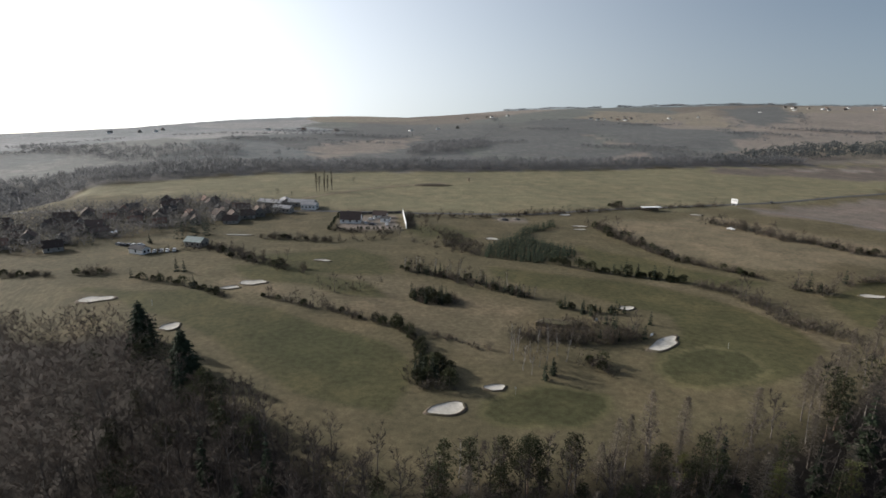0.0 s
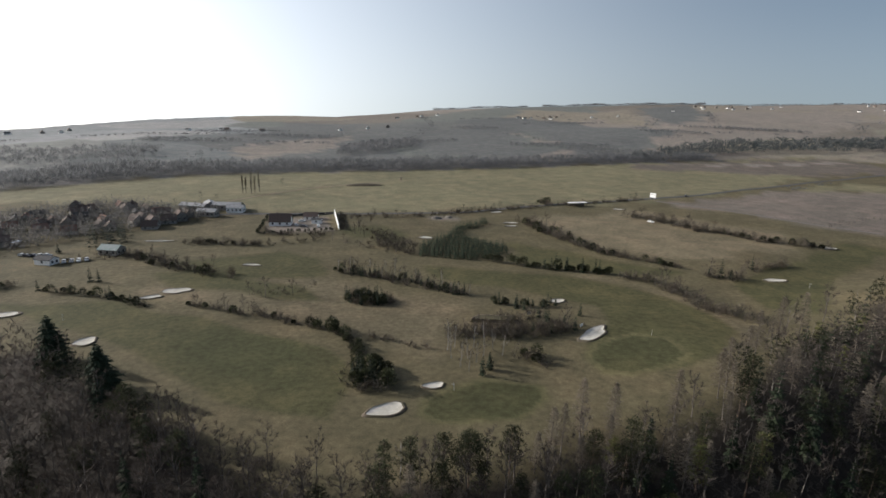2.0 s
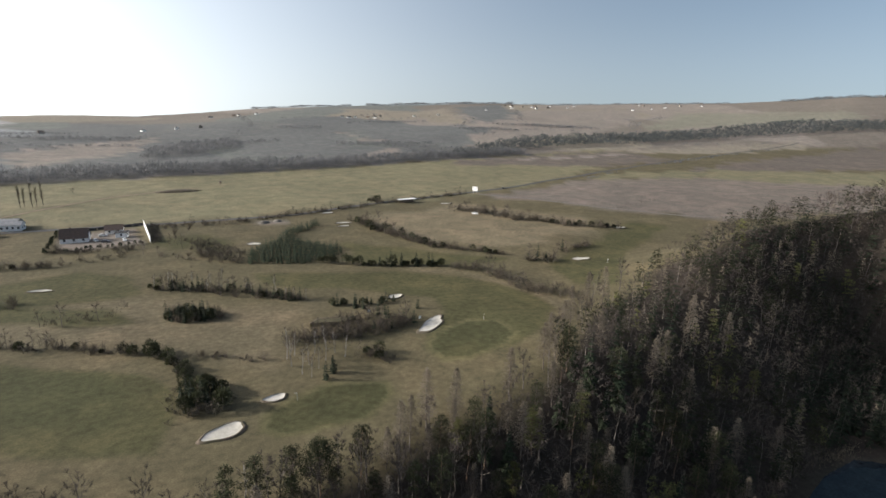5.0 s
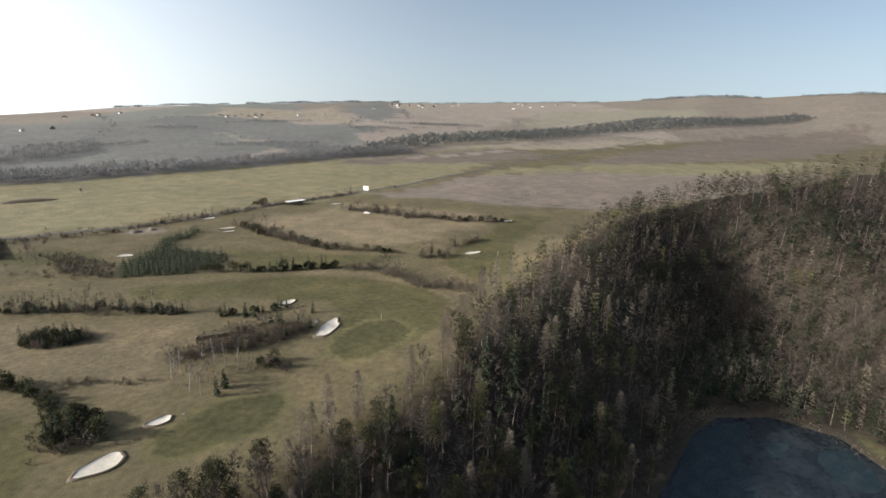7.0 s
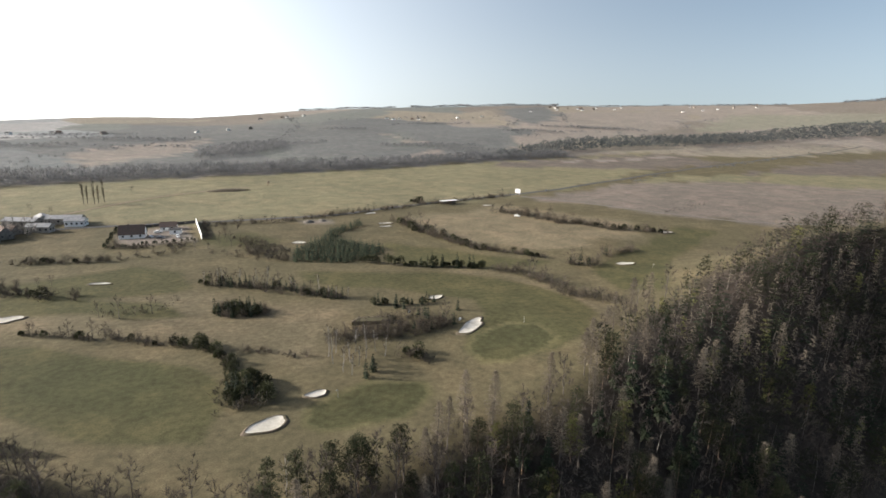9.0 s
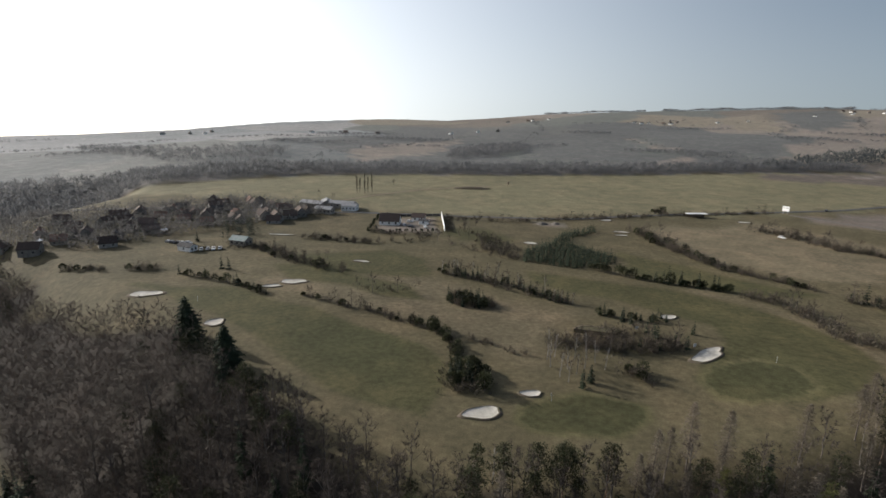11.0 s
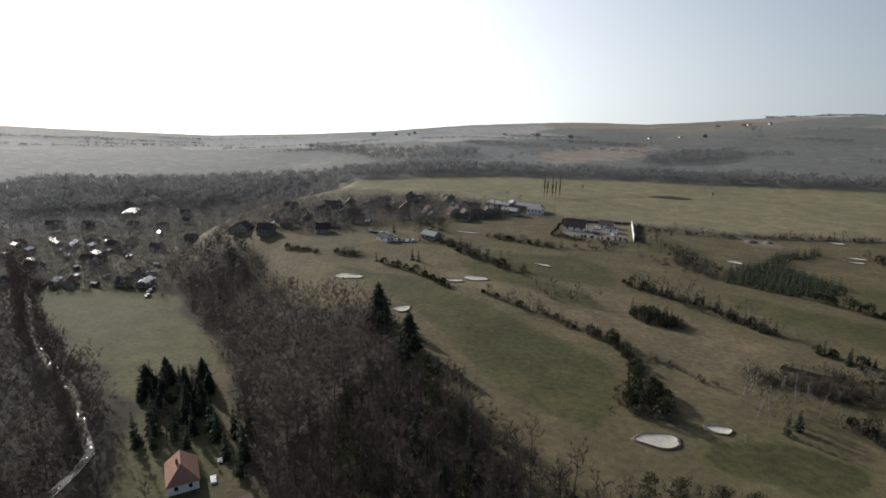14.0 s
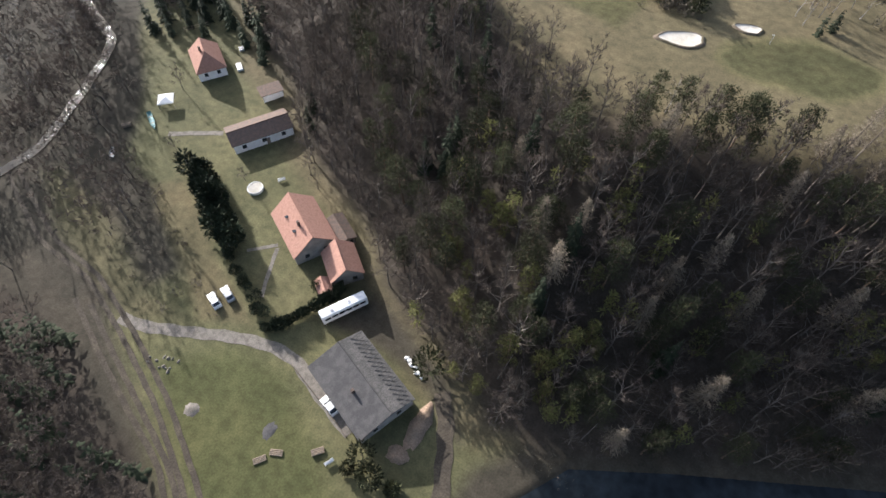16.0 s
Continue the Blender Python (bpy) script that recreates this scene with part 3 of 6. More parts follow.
def bare_tree(h, spread, limbs=13, twigs=13, twig_width=0.08, girth=0.013):
    """A leafless tree: forking limbs that end in a rounded haze of fine twigs."""
    wood, crown = Shape(), Shape()
    lean = Vector((rng.uniform(-0.06, 0.06), rng.uniform(-0.06, 0.06), 1))
    spine = [lean * (h * 0.88 * i / 5) + Vector((rng.uniform(-0.2, 0.2), rng.uniform(-0.2, 0.2), 0)) * (i > 0) for i in range(6)]
    wood.tube(spine, [h * girth * (1 - 0.17 * i) + 0.02 for i in range(6)], 5)
    heart = lean * (h * 0.58)
    for i in range(limbs):
        at = 0.32 + 0.62 * (i + rng.random()) / limbs
        root = lean * (h * 0.88 * at)
        az, el = i * 2.4 + rng.uniform(-0.5, 0.5), radians(rng.uniform(15, 45) + 30 * at)
        ln = spread * rng.uniform(0.75, 1.05) * (1.2 - 0.75 * abs(at - 0.5))
        mid = root + direction(az, el) * ln * 0.5
        tip = mid + direction(az + rng.uniform(-0.5, 0.5), el + rng.uniform(-0.1, 0.3)) * ln * 0.5
        wood.tube([root, mid, tip], [h * 0.006, h * 0.004, 0.02], 3)
        for _ in range(4):
            s = rng.uniform(0.35, 1)
            r2 = root.lerp(mid, s * 2) if s < 0.5 else mid.lerp(tip, s * 2 - 1)
            out = (r2 - heart).normalized()
            t2 = r2 + (out + direction(rng.uniform(0, 6.28), rng.uniform(-0.5, 1.0)) * 0.9).normalized() * ln * rng.uniform(0.25, 0.42)
            crown.blade(r2, t2, twig_width * 1.3)
            for _ in range(twigs):
                r3 = r2.lerp(t2, rng.uniform(0.1, 1))
                way = out * 0.5 + Vector((rng.gauss(0, 0.6), rng.gauss(0, 0.6), rng.gauss(0.35, 0.5)))
                crown.blade(r3, r3 + way.normalized() * rng.uniform(0.6, 1.5) * (h / 15), twig_width)
    return wood, crown


def pine_tree(h, spread, clumps=27, tufts=64, start=0.36, tuft=0.27):
    wood, crown = Shape(), Shape()
    lean = Vector((rng.uniform(-0.05, 0.05), rng.uniform(-0.05, 0.05), 1))
    spine = [lean * (h * 0.95 * i / 5) + Vector((rng.uniform(-0.2, 0.2), rng.uniform(-0.2, 0.2), 0)) * (i > 0) for i in range(6)]
    wood.tube(spine, [h * 0.012 * (1 - 0.16 * i) + 0.03 for i in range(6)], 5)
    for i in range(clumps):
        s = (i + rng.uniform(0, 1)) / clumps
        at = start + (1 - start) * s
        reach = spread * (0.35 + 0.65 * math.sin(math.pi * min(1, 0.25 + 0.75 * s))) * rng.uniform(0.25, 0.95)
        az = i * 2.4 + rng.uniform(-0.5, 0.5)
        c = lean * (h * 0.95 * at) + direction(az, 0.1) * reach
        wood.tube([lean * (h * 0.95 * at - 0.5), c], [0.06, 0.02], 3)
        rx, rz = spread * rng.uniform(0.28, 0.48), spread * rng.uniform(0.12, 0.22)
        for _ in range(tufts):
            d = direction(rng.uniform(0, 6.28), math.asin(rng.uniform(-0.6, 1)))
            k = rng.uniform(0.5, 1.12)
            q = c + Vector((d.x * rx * k, d.y * rx * k, d.z * rz * k))
            crown.blade(q, q + (d * 0.8 + Vector((rng.gauss(0, 0.6), rng.gauss(0, 0.6), rng.gauss(0.3, 0.5)))).normalized() * tuft * rng.uniform(1.3, 2.4), tuft * 0.62)
    return wood, crown


def spruce_tree(h, spread, tiers=15, arms=11, droop=0.35, low=0.06, sprays=5, taper=0.8):
    """Whorls of drooping fronds of uneven length, with gaps between them."""
    wood, crown = Shape(), Shape()
    wood.tube([(0, 0, 0), (0, 0, h * 0.5), (0, 0, h)], [h * 0.014, h * 0.008, 0.02], 5)
    for i in range(tiers):
        s = (i + rng.uniform(-0.3, 0.3)) / (tiers - 1)
        s = min(max(s, 0), 1)
        z, reach = h * (low + (0.97 - low) * s), (spread * (1 - s) ** taper) * rng.uniform(0.7, 1.12) + 0.15
        n = max(4, int(arms * (1 - 0.45 * s)))
        for j in range(n):
            az = 2 * math.pi * (j + rng.uniform(-0.4, 0.4)) / n + i * 0.9
            ln = reach * rng.uniform(0.55, 1.15)
            out = Vector((math.cos(az), math.sin(az), 0))
            side = Vector((-out.y, out.x, 0))
            root, tip = Vector((0, 0, z)), Vector((0, 0, z - droop * ln * rng.uniform(0.6, 1.2))) + out * ln
            mid = root.lerp(tip, 0.55) + Vector((0, 0, 0.14 * ln))
            w = 0.23 * ln + 0.09
            k = len(crown.v)
            drop = Vector((0, 0, -0.12 * ln))
            crown.v += [tuple(root), tuple(mid + side * w + drop), tuple(mid), tuple(mid - side * w + drop), tuple(tip)]
            crown.f += [(k, k + 1, k + 2), (k, k + 2, k + 3), (k + 2, k + 1, k + 4), (k + 2, k + 4, k + 3)]
            for _ in range(sprays):
                q = root.lerp(tip, rng.uniform(0.25, 0.95)) + Vector((0, 0, 0.08 * ln))
                crown.blade(q, q + (out * rng.uniform(0.1, 0.5) + side * rng.uniform(-0.6, 0.6) + Vector((0, 0, rng.uniform(-0.55, 0.05)))) * (0.35 * ln + 0.35), 0.16 + 0.05 * ln)
    return wood, crown


def larch_tree(h, spread, whorls=20, arms=8):
    wood, crown = Shape(), Shape()
    wood.tube([(0, 0, 0), (0.1, 0, h * 0.5), (0, 0.05, h)], [h * 0.013, h * 0.008, 0.02], 5)
    for i in range(whorls):
        for j in range(arms):
            s = min(max((i + rng.uniform(-0.6, 0.6)) / (whorls - 1), 0), 1)
            z, reach = h * (0.25 + 0.72 * s), spread * (1 - s) ** 0.8 * (0.55 + 0.45 * min(1, 4 * s + 0.3)) + 0.2
            az = 2 * math.pi * (j + rng.uniform(-0.35, 0.35)) / arms + i * 0.7
            ln = reach * rng.uniform(0.6, 1.15)
            root, tip = Vector((0, 0, z)), Vector((0, 0, z + ln * rng.uniform(-0.1, 0.25))) + direction(az, 0) * ln
            crown.blade(root, tip, 0.10)
            for _ in range(9):
                q = root.lerp(tip, rng.uniform(0.15, 1))
                crown.blade(q, q + direction(az + rng.uniform(-1.3, 1.3), radians(rng.uniform(-70, 35))) * rng.uniform(0.4, 1.0), 0.09)
    return wood, crown


def birch_tree(h, spread):
    return bare_tree(h, spread, limbs=10, twigs=6, twig_width=0.05, girth=0.011)


def poplar_tree(h):
    wood, crown = Shape(), Shape()
    wood.tube([(0, 0, 0), (0.1, 0, h * 0.5), (0, 0, h)], [h * 0.014, h * 0.009, 0.03], 5)
    for i in range(46):
        z = h * rng.uniform(0.12, 0.9)
        root = Vector((0, 0, z))
        tip = root + direction(rng.uniform(0, 6.28), radians(rng.uniform(66, 80))) * h * rng.uniform(0.12, 0.22)
        crown.blade(root, tip, 0.14)
        for _ in range(8):
            q = root.lerp(tip, rng.uniform(0.2, 1))
            crown.blade(q, q + direction(rng.uniform(0, 6.28), radians(rng.uniform(30, 80))) * rng.uniform(0.8, 1.8), 0.12)
    return wood, crown


def bush(h, spread, stems=26, twigs=14, width=0.075):
    wood, crown = Shape(), Shape()
    for i in range(stems):
        root = Vector((rng.gauss(0, 0.25), rng.gauss(0, 0.25), 0)) * spread
        tip = root + direction(rng.uniform(0, 6.28), radians(rng.uniform(35, 85))) * h * rng.uniform(0.6, 1.05)
        wood.tube([root, tip], [0.04, 0.012], 3)
        for _ in range(twigs):
            q = root.lerp(tip, rng.uniform(0.25, 1))
            crown.blade(q, q + direction(rng.uniform(0, 6.28), radians(rng.uniform(-10, 80))) * rng.uniform(0.3, 0.8) * h / 3, width)
    return wood, crown


def green_bush(h, spread, tufts=330):
    wood, crown = Shape(), Shape()
    wood.tube([(0, 0, 0), (0, 0, h * 0.7)], [0.08, 0.03], 4)
    for _ in range(tufts):
        d = direction(rng.uniform(0, 6.28), math.asin(rng.uniform(-0.6, 1)))
        k = rng.uniform(0.5, 1.08)
        q = Vector((d.x * spread * k, d.y * spread * k, h * 0.5 + d.z * h * 0.5 * k))
        crown.blade(q, q + (d + Vector((rng.gauss(0, 0.5), rng.gauss(0, 0.5), rng.gauss(0.4, 0.4)))).normalized() * rng.uniform(0.3, 0.75), rng.uniform(0.22, 0.4))
    return wood, crown


def tree_thing(name, shapes, trunk_mat, crown_mat, label, category="tree"):
    top = new(name)
    tagged(top, label, category)
    wood, crown = shapes
    part("trunk", wood.v, wood.f, trunk_mat, top)
    part("crown", crown.v, crown.f, crown_mat, top)
    top.location = (0, 0, -500)
    return top


KINDS = {
    "bare": [tree_thing("bare_tree", bare_tree(h, s), BARK, TWIG, "leafless grey-brown deciduous tree of the slope forest") for h, s in ((15, 4.6), (13, 4.2), (16, 4.0), (14, 5.0), (12, 3.8))],
    "pine": [tree_thing("pine_tree", pine_tree(h, s), PINE_BARK, NEEDLE, "tall pine with a bare reddish trunk and high olive crown") for h, s in ((16, 2.9), (14, 2.7), (17, 2.6), (15, 3.2))],
    "broad_pine": [tree_thing("broad_pine", pine_tree(14, 4.4, clumps=48, tufts=90, start=0.45, tuft=0.28), PINE_BARK, NEEDLE, "broad dark pine with a dense rounded crown at the forest edge")],
    "young_pine": [tree_thing("young_pine", pine_tree(h, s, clumps=22, tufts=44, start=0.2), PINE_BARK, YOUNG_NEEDLE, "bright yellow-green young pine among the bare trees") for h, s in ((12, 2.2), (10, 2.0))],
    "old_spruce": [tree_thing("old_spruce", spruce_tree(h, s, tiers=24, arms=17, droop=0.4, low=0.14, sprays=8, taper=0.62), BARK, SPRUCE, "tall broad ragged spruce above the forest edge") for h, s in ((19, 5.6), (17, 6.2))],
    "spruce": [tree_thing("spruce_tree", spruce_tree(h, s), BARK, SPRUCE, "dark green cone-shaped spruce in the forest") for h, s in ((17, 3.2), (14, 2.8), (19, 3.6))],
    "larch": [tree_thing("larch_tree", larch_tree(h, s), BARK, LARCH_TWIG, "leafless straw-coloured larch with a pointed crown") for h, s in ((16, 3.2), (14, 3.0), (17, 3.5))],
    "birch": [tree_thing("birch_tree", birch_tree(h, s), BIRCH_BARK, TWIG, "slender white-stemmed birch standing bare on the golf course") for h, s in ((10, 2.0), (8, 1.8))],
    "poplar": [tree_thing("poplar_tree", poplar_tree(h), BARK, BRUSH, "tall narrow leafless poplar beside the field") for h in (17, 14)],
    "bush": [tree_thing("bush", bush(h, s), BARK, BRUSH, "bare brown bush on the golf course", "bush") for h, s in ((3.6, 2.0), (2.6, 1.6), (4.6, 2.4))],
    "shrub": [tree_thing("evergreen_shrub", green_bush(h, s), BARK, NEEDLE, "rounded dark green young pine on the golf course", "bush") for h, s in ((3.2, 1.5), (2.2, 1.2), (4.5, 1.9))],
    "thuja": [tree_thing("thuja", green_bush(h, s, tufts=300), BARK, SPRUCE, "dense dark evergreen of the garden hedge", "hedge plant") for h, s in ((4.2, 1.3), (3.6, 1.2))],
    "cone": [tree_thing("young_spruce", spruce_tree(h, s, tiers=10, arms=8, low=0.03), BARK, SPRUCE, "young dark conical spruce on the golf course") for h, s in ((5.5, 1.3), (4, 1.1), (7, 1.6))],
    "orchard": [tree_thing("young_tree", bare_tree(h, s, limbs=9, twigs=10, twig_width=0.06), BARK, TWIG, "small leafless tree on the golf course") for h, s in ((6, 2.2), (4.5, 1.8), (8, 2.6))],
}
planted = {}


def plant(kind, x, y, size=1.0, group="", label=""):
    """A copy of one of a kind, set on the ground."""
    top = rng.choice(KINDS[kind])
    m = pose(x, y, level(x, y) - 0.1, rng.uniform(-2, 2), rng.uniform(-2, 2), rng.uniform(0, 360))
    ob = copy_thing(top, m)
    s = size * rng.uniform(0.9, 1.1)
    ob.scale = (s, s, s)
    tagged(ob, label, group=group)
    planted[kind] = planted.get(kind, 0) + 1
    return ob


def merged(name, spots, mat, label, category="trees"):
    """Many trees in one mesh: spots holds (Shape, x, y, size)."""
    vs, loops, starts, count = [], [], [], 0
    total = 0
    for shape, x, y, size in spots:
        v = np.array(shape.v) * size
        a = rng.uniform(0, 6.28)
        c, s = math.cos(a), math.sin(a)
        vs.append(np.stack([v[:, 0] * c - v[:, 1] * s + x, v[:, 0] * s + v[:, 1] * c + y, v[:, 2] + level(x, y) - 0.2], 1))
        for face in shape.f:
            starts.append(total)
            total += len(face)
            loops += [count + i for i in face]
        count += len(v)
    me = bpy.data.meshes.new(name)
    vs = np.concatenate(vs)
    me.vertices.add(len(vs))
    me.vertices.foreach_set("co", vs.ravel())
    me.loops.add(len(loops))
    me.loops.foreach_set("vertex_index", loops)
    me.polygons.add(len(starts))
    me.polygons.foreach_set("loop_start", starts)
    me.update(calc_edges=True)
    me.materials.append(mat)
    return tagged(new(name, me), label, category, kind="stuff")


def grid_spots(x0, x1, y0, y1, step, poly, keep=lambda x, y: True):
    """Jittered places inside a polygon."""
    nx, ny = int((x1 - x0) / step), int((y1 - y0) / step)
    xs = np.array([x0 + (i + rng.uniform(0, 0.95)) * step for i in range(nx) for j in range(ny)])
    ys = np.array([y0 + (j + rng.uniform(0, 0.95)) * step for i in range(nx) for j in range(ny)])
    ok = edge_distance(xs, ys, poly) < -1.0
    return [(float(x), float(y)) for x, y in zip(xs[ok], ys[ok]) if keep(x, y)]


def species(x, y):
    u = rng.random() + 0.18 * math.sin(x / 17 + y / 23)
    if x < -25:
        return "bare" if u < 0.90 else "pine" if u < 1.04 else "spruce"
    ravine = abs((y - 84) * 0.95 - (x - 185) * 0.30) < 16 and 180 < x < 300
    if ravine or (290 < x < 330 and 60 < y < 100):
        return "spruce" if u < 0.7 else "bare"
    if x > 300 or (x > 215 and y < 90):
        return "bare" if u < 0.46 else "pine" if u < 0.68 else "larch" if u < 0.74 else "spruce"
    if 62 < x < 160 and y < 116:
        return "spruce" if u < 0.10 else "pine" if u < 0.34 else "bare" if u < 0.86 else "larch" if u < 1.0 else "young_pine"
    if x > 75:
        return "bare" if u < 0.42 else "pine" if u < 0.64 else "larch" if u < 0.80 else "spruce" if u < 1.04 else "young_pine"
    return "bare" if u < 0.58 else "pine" if u < 0.80 else "larch" if u < 0.86 else "spruce" if u < 0.92 else "young_pine"


LOW = {
    "bare": [bare_tree(14, 4.4, limbs=8, twigs=5, twig_width=0.125)[1] for _ in range(5)],
    "pine": [pine_tree(15, 3.0, clumps=13, tufts=19, tuft=0.46)[1] for _ in range(3)],
    "spruce": [spruce_tree(16, 3.2, tiers=9, arms=5, sprays=1)[1] for _ in range(2)],
    "young_pine": [pine_tree(11, 2.0, clumps=10, tufts=18, tuft=0.5, start=0.2)[1] for _ in range(2)],
    "larch": [larch_tree(16, 2.4, whorls=10, arms=4)[1] for _ in range(2)],
}
LOW_MAT = {"young_pine": (YOUNG_NEEDLE, "yellow-green young pines further along the slope"), "bare": (TWIG, "leafless forest trees further along the slope"), "pine": (NEEDLE, "olive-green pines further along the slope"),
           "spruce": (SPRUCE, "dark spruces further along the slope"), "larch": (LARCH_TWIG, "straw-coloured larches further along the slope")}
far_spots = {k: [] for k in LOW}
for x, y in grid_spots(-290, 340, 20, 290, 4.45, FOREST):
    kind = species(x, y)
    lift = 0.88 if edge_distance(np.array(x), np.array(y), FOREST) > -8 else 1.0
    if math.hypot(x, y) < 150 and planted.get(kind, 0) < 300:
        plant(kind, x, y, lift * rng.uniform(0.75, 1.08), "forest trees")
    else:
        far_spots[kind].append((rng.choice(LOW[kind]), x, y, lift * rng.uniform(0.75, 1.1)))
for x, y in grid_spots(-310, -290, 200, 250, 5.0, FOREST) + grid_spots(340, 520, -120, 160, 5.6, FOREST) + grid_spots(185, 340, -120, 20, 5.2, FOREST):
    kind = species(x, y)
    far_spots[kind].append((rng.choice(LOW[kind]), x, y, rng.uniform(0.8, 1.1)))
for kind, places in far_spots.items():
    if places:
        merged("forest_" + kind + "_trees", places, LOW_MAT[kind][0], LOW_MAT[kind][1])

for x, y in grid_spots(40, 190, 60, 140, 17, FOREST):
    plant(rng.choice(("larch", "larch", "young_pine")), x, y, rng.uniform(0.95, 1.2), "forest trees")

# pale stems that show through the bare crowns
stems = Shape()
for x, y in grid_spots(-20, 400, 30, 200, 10.5, FOREST):
    z, h = level(x, y) - 0.2, rng.uniform(8, 13)
    lean = Vector((rng.gauss(0, 0.07) * h, rng.gauss(0, 0.07) * h, h))
    q = Vector((x, y, z))
    stems.tube([q, q + lean * 0.55 + Vector((rng.gauss(0, 0.2), rng.gauss(0, 0.2), 0)), q + lean], [0.14, 0.09, 0.03], 3)
tagged(part("forest_stems", stems.v, stems.f, PALE_BARK), "pale slender stems between the forest trees", "tree stems", kind="stuff")

YOUNG = [bare_tree(13, 4.4, limbs=7, twigs=3, twig_width=0.17)[1] for _ in range(4)]
# thin young growth between the tall trees
under = [(rng.choice(LOW["bare"]), x, y, rng.uniform(0.4, 0.75)) for x, y in grid_spots(-30, 170, 28, 120, 5.6, FOREST)]
under += [(rng.choice(LOW["bare"]), x, y, rng.uniform(0.45, 0.8)) for x, y in grid_spots(-300, -30, 50, 250, 7.0, FOREST)]
merged("forest_undergrowth", under, TWIG, "thin leafless young growth between the forest trees")
for kind, step, mat, lab in (("bare", 4.6, TWIG, "thin leafless young growth on the far hillside"), ("spruce", 8.0, SPRUCE, "dark young spruces on the far hillside"), ("larch", 14, LARCH_TWIG, "slender straw-coloured larches on the far hillside")):
    merged("hillside_" + kind + "_growth", [(rng.choice(YOUNG if kind == "bare" else LOW[kind]), x, y, rng.uniform(0.5, 0.85)) for x, y in grid_spots(196, 350, 20, 170, step, FOREST)], mat, lab)
young = [(rng.choice(LOW["young_pine"]), x, y, rng.uniform(0.7, 1.1)) for x, y in grid_spots(-30, 120, 36, 100, 13, FOREST)]
merged("forest_young_growth", young, YOUNG_NEEDLE, "yellow-green young pines between the forest trees")

# the tall ones that stand out at the forest's edge
for kind, x, y, size in (("broad_pine", 17.5, 92, 1.0), ("old_spruce", -95, 158, 0.95), ("old_spruce", -73, 139, 0.85)):
    plant(kind, x, y, size, "forest trees")


for kind, x, y, size in (("larch", 46, 105, 0.95), ("larch", 54, 106, 1.0), ("larch", 40, 101, 0.9), ("bare", 62, 106, 0.85), ("larch", 72, 110, 1.05), ("bare", 78, 112, 0.9), ("larch", 88, 117, 1.05), ("larch", 93, 121, 0.95),
                         ("bare", 98, 126, 0.9), ("larch", 106, 132, 1.0), ("larch", 113, 137, 1.05), ("bare", 121, 143, 0.9), ("larch", 128, 147, 1.0), ("bare", 133, 150, 0.95), ("larch", 141, 153, 1.05), ("bare", 152, 156, 1.0),
                         ("bare", -13, 97, 0.7), ("bare", -24, 104, 0.7), ("bare", -50, 123, 0.65), ("birch", 4, 96, 0.9), ("bare", 8, 93, 0.75), ("pine", 13, 94, 0.9), ("bare", 22, 95, 0.8), ("pine", 27, 96, 0.9), ("larch", 33, 97, 0.85), ("bare", -3, 91, 0.75), ("pine", 1, 91, 0.85), ("larch", 37, 100, 0.85)):
    plant(kind, x, y, size, "forest edge trees")


# ---- rows and clumps on the golf course ----
def row(kinds, points, step, size=1.0, jitter=1.0, group="", rows=1):
    for (ax, ay), (bx, by) in zip(points, points[1:]):
        d = math.hypot(bx - ax, by - ay)
        for i in range(max(1, int(d / step))):
            for _ in range(rows):
                s = (i + rng.random() * 0.8) * step / d
                plant(rng.choice(kinds), ax + (bx - ax) * s + rng.gauss(0, jitter), ay + (by - ay) * s + rng.gauss(0, jitter), size * rng.uniform(0.75, 1.2), group)


SCRUB_SHAPES = [bush(h, w, stems=9, twigs=7, width=0.2)[1] for h, w in ((2.8, 1.6), (3.8, 1.8), (2.2, 1.4), (5.0, 1.9))]
scrub_spots = []


def scrub(points, step=1.3, size=1.0, jitter=1.0):
    """Undergrowth that fills a hedge line."""
    for (ax, ay), (bx, by) in zip(points, points[1:]):
        for i in range(max(1, int(math.hypot(bx - ax, by - ay) / step))):
            s = rng.random()
            scrub_spots.append((rng.choice(SCRUB_SHAPES), ax + (bx - ax) * s + rng.gauss(0, jitter), ay + (by - ay) * s + rng.gauss(0, jitter), size * rng.uniform(0.6, 1.25)))


def clump(kinds, poly, step, size=1.0, group=""):
    xs, ys = [p[0] for p in poly], [p[1] for p in poly]
    for x, y in grid_spots(min(xs), max(xs), min(ys), max(ys), step, poly):
        plant(rng.choice(kinds), x, y, size * rng.uniform(0.8, 1.2), group)


row(["shrub", "cone", "shrub"], [(-135, 223), (-115, 216), (-106, 213), (-85, 201)], 2.4, 0.75, 0.8, "hedgerow")
row(["shrub", "bush", "orchard"], [(-118, 270), (-101, 255), (-74, 239)], 2.6, 0.9, 1.2, "hedgerow")
row(["shrub", "bush"], [(-100, 297), (-83, 294), (-64, 292)], 2.6, 0.9, 1.5, "hedgerow")
row(["bush"], [(-120, 272), (-60, 236)], 3.0, 0.8, 2.0, "hedgerow")
row(["bush", "orchard"], [(-16, 243), (36, 206)], 3.0, 0.9, 2.0, "spruce row")
row(["orchard"], [(-96, 259), (-71, 253)], 6, 0.9, 0.6, "young trees")
row(["bush", "shrub", "orchard", "bush"], [(-72, 202), (-58, 196), (-50, 191), (-43, 191), (-35, 184), (-26, 179), (-16, 176)], 2.6, 0.85, 1.0, "hedgerow")
row(["shrub"], [(-16, 176), (-8, 161), (-6, 149)], 1.7, 0.9, 1.0, "young pines")
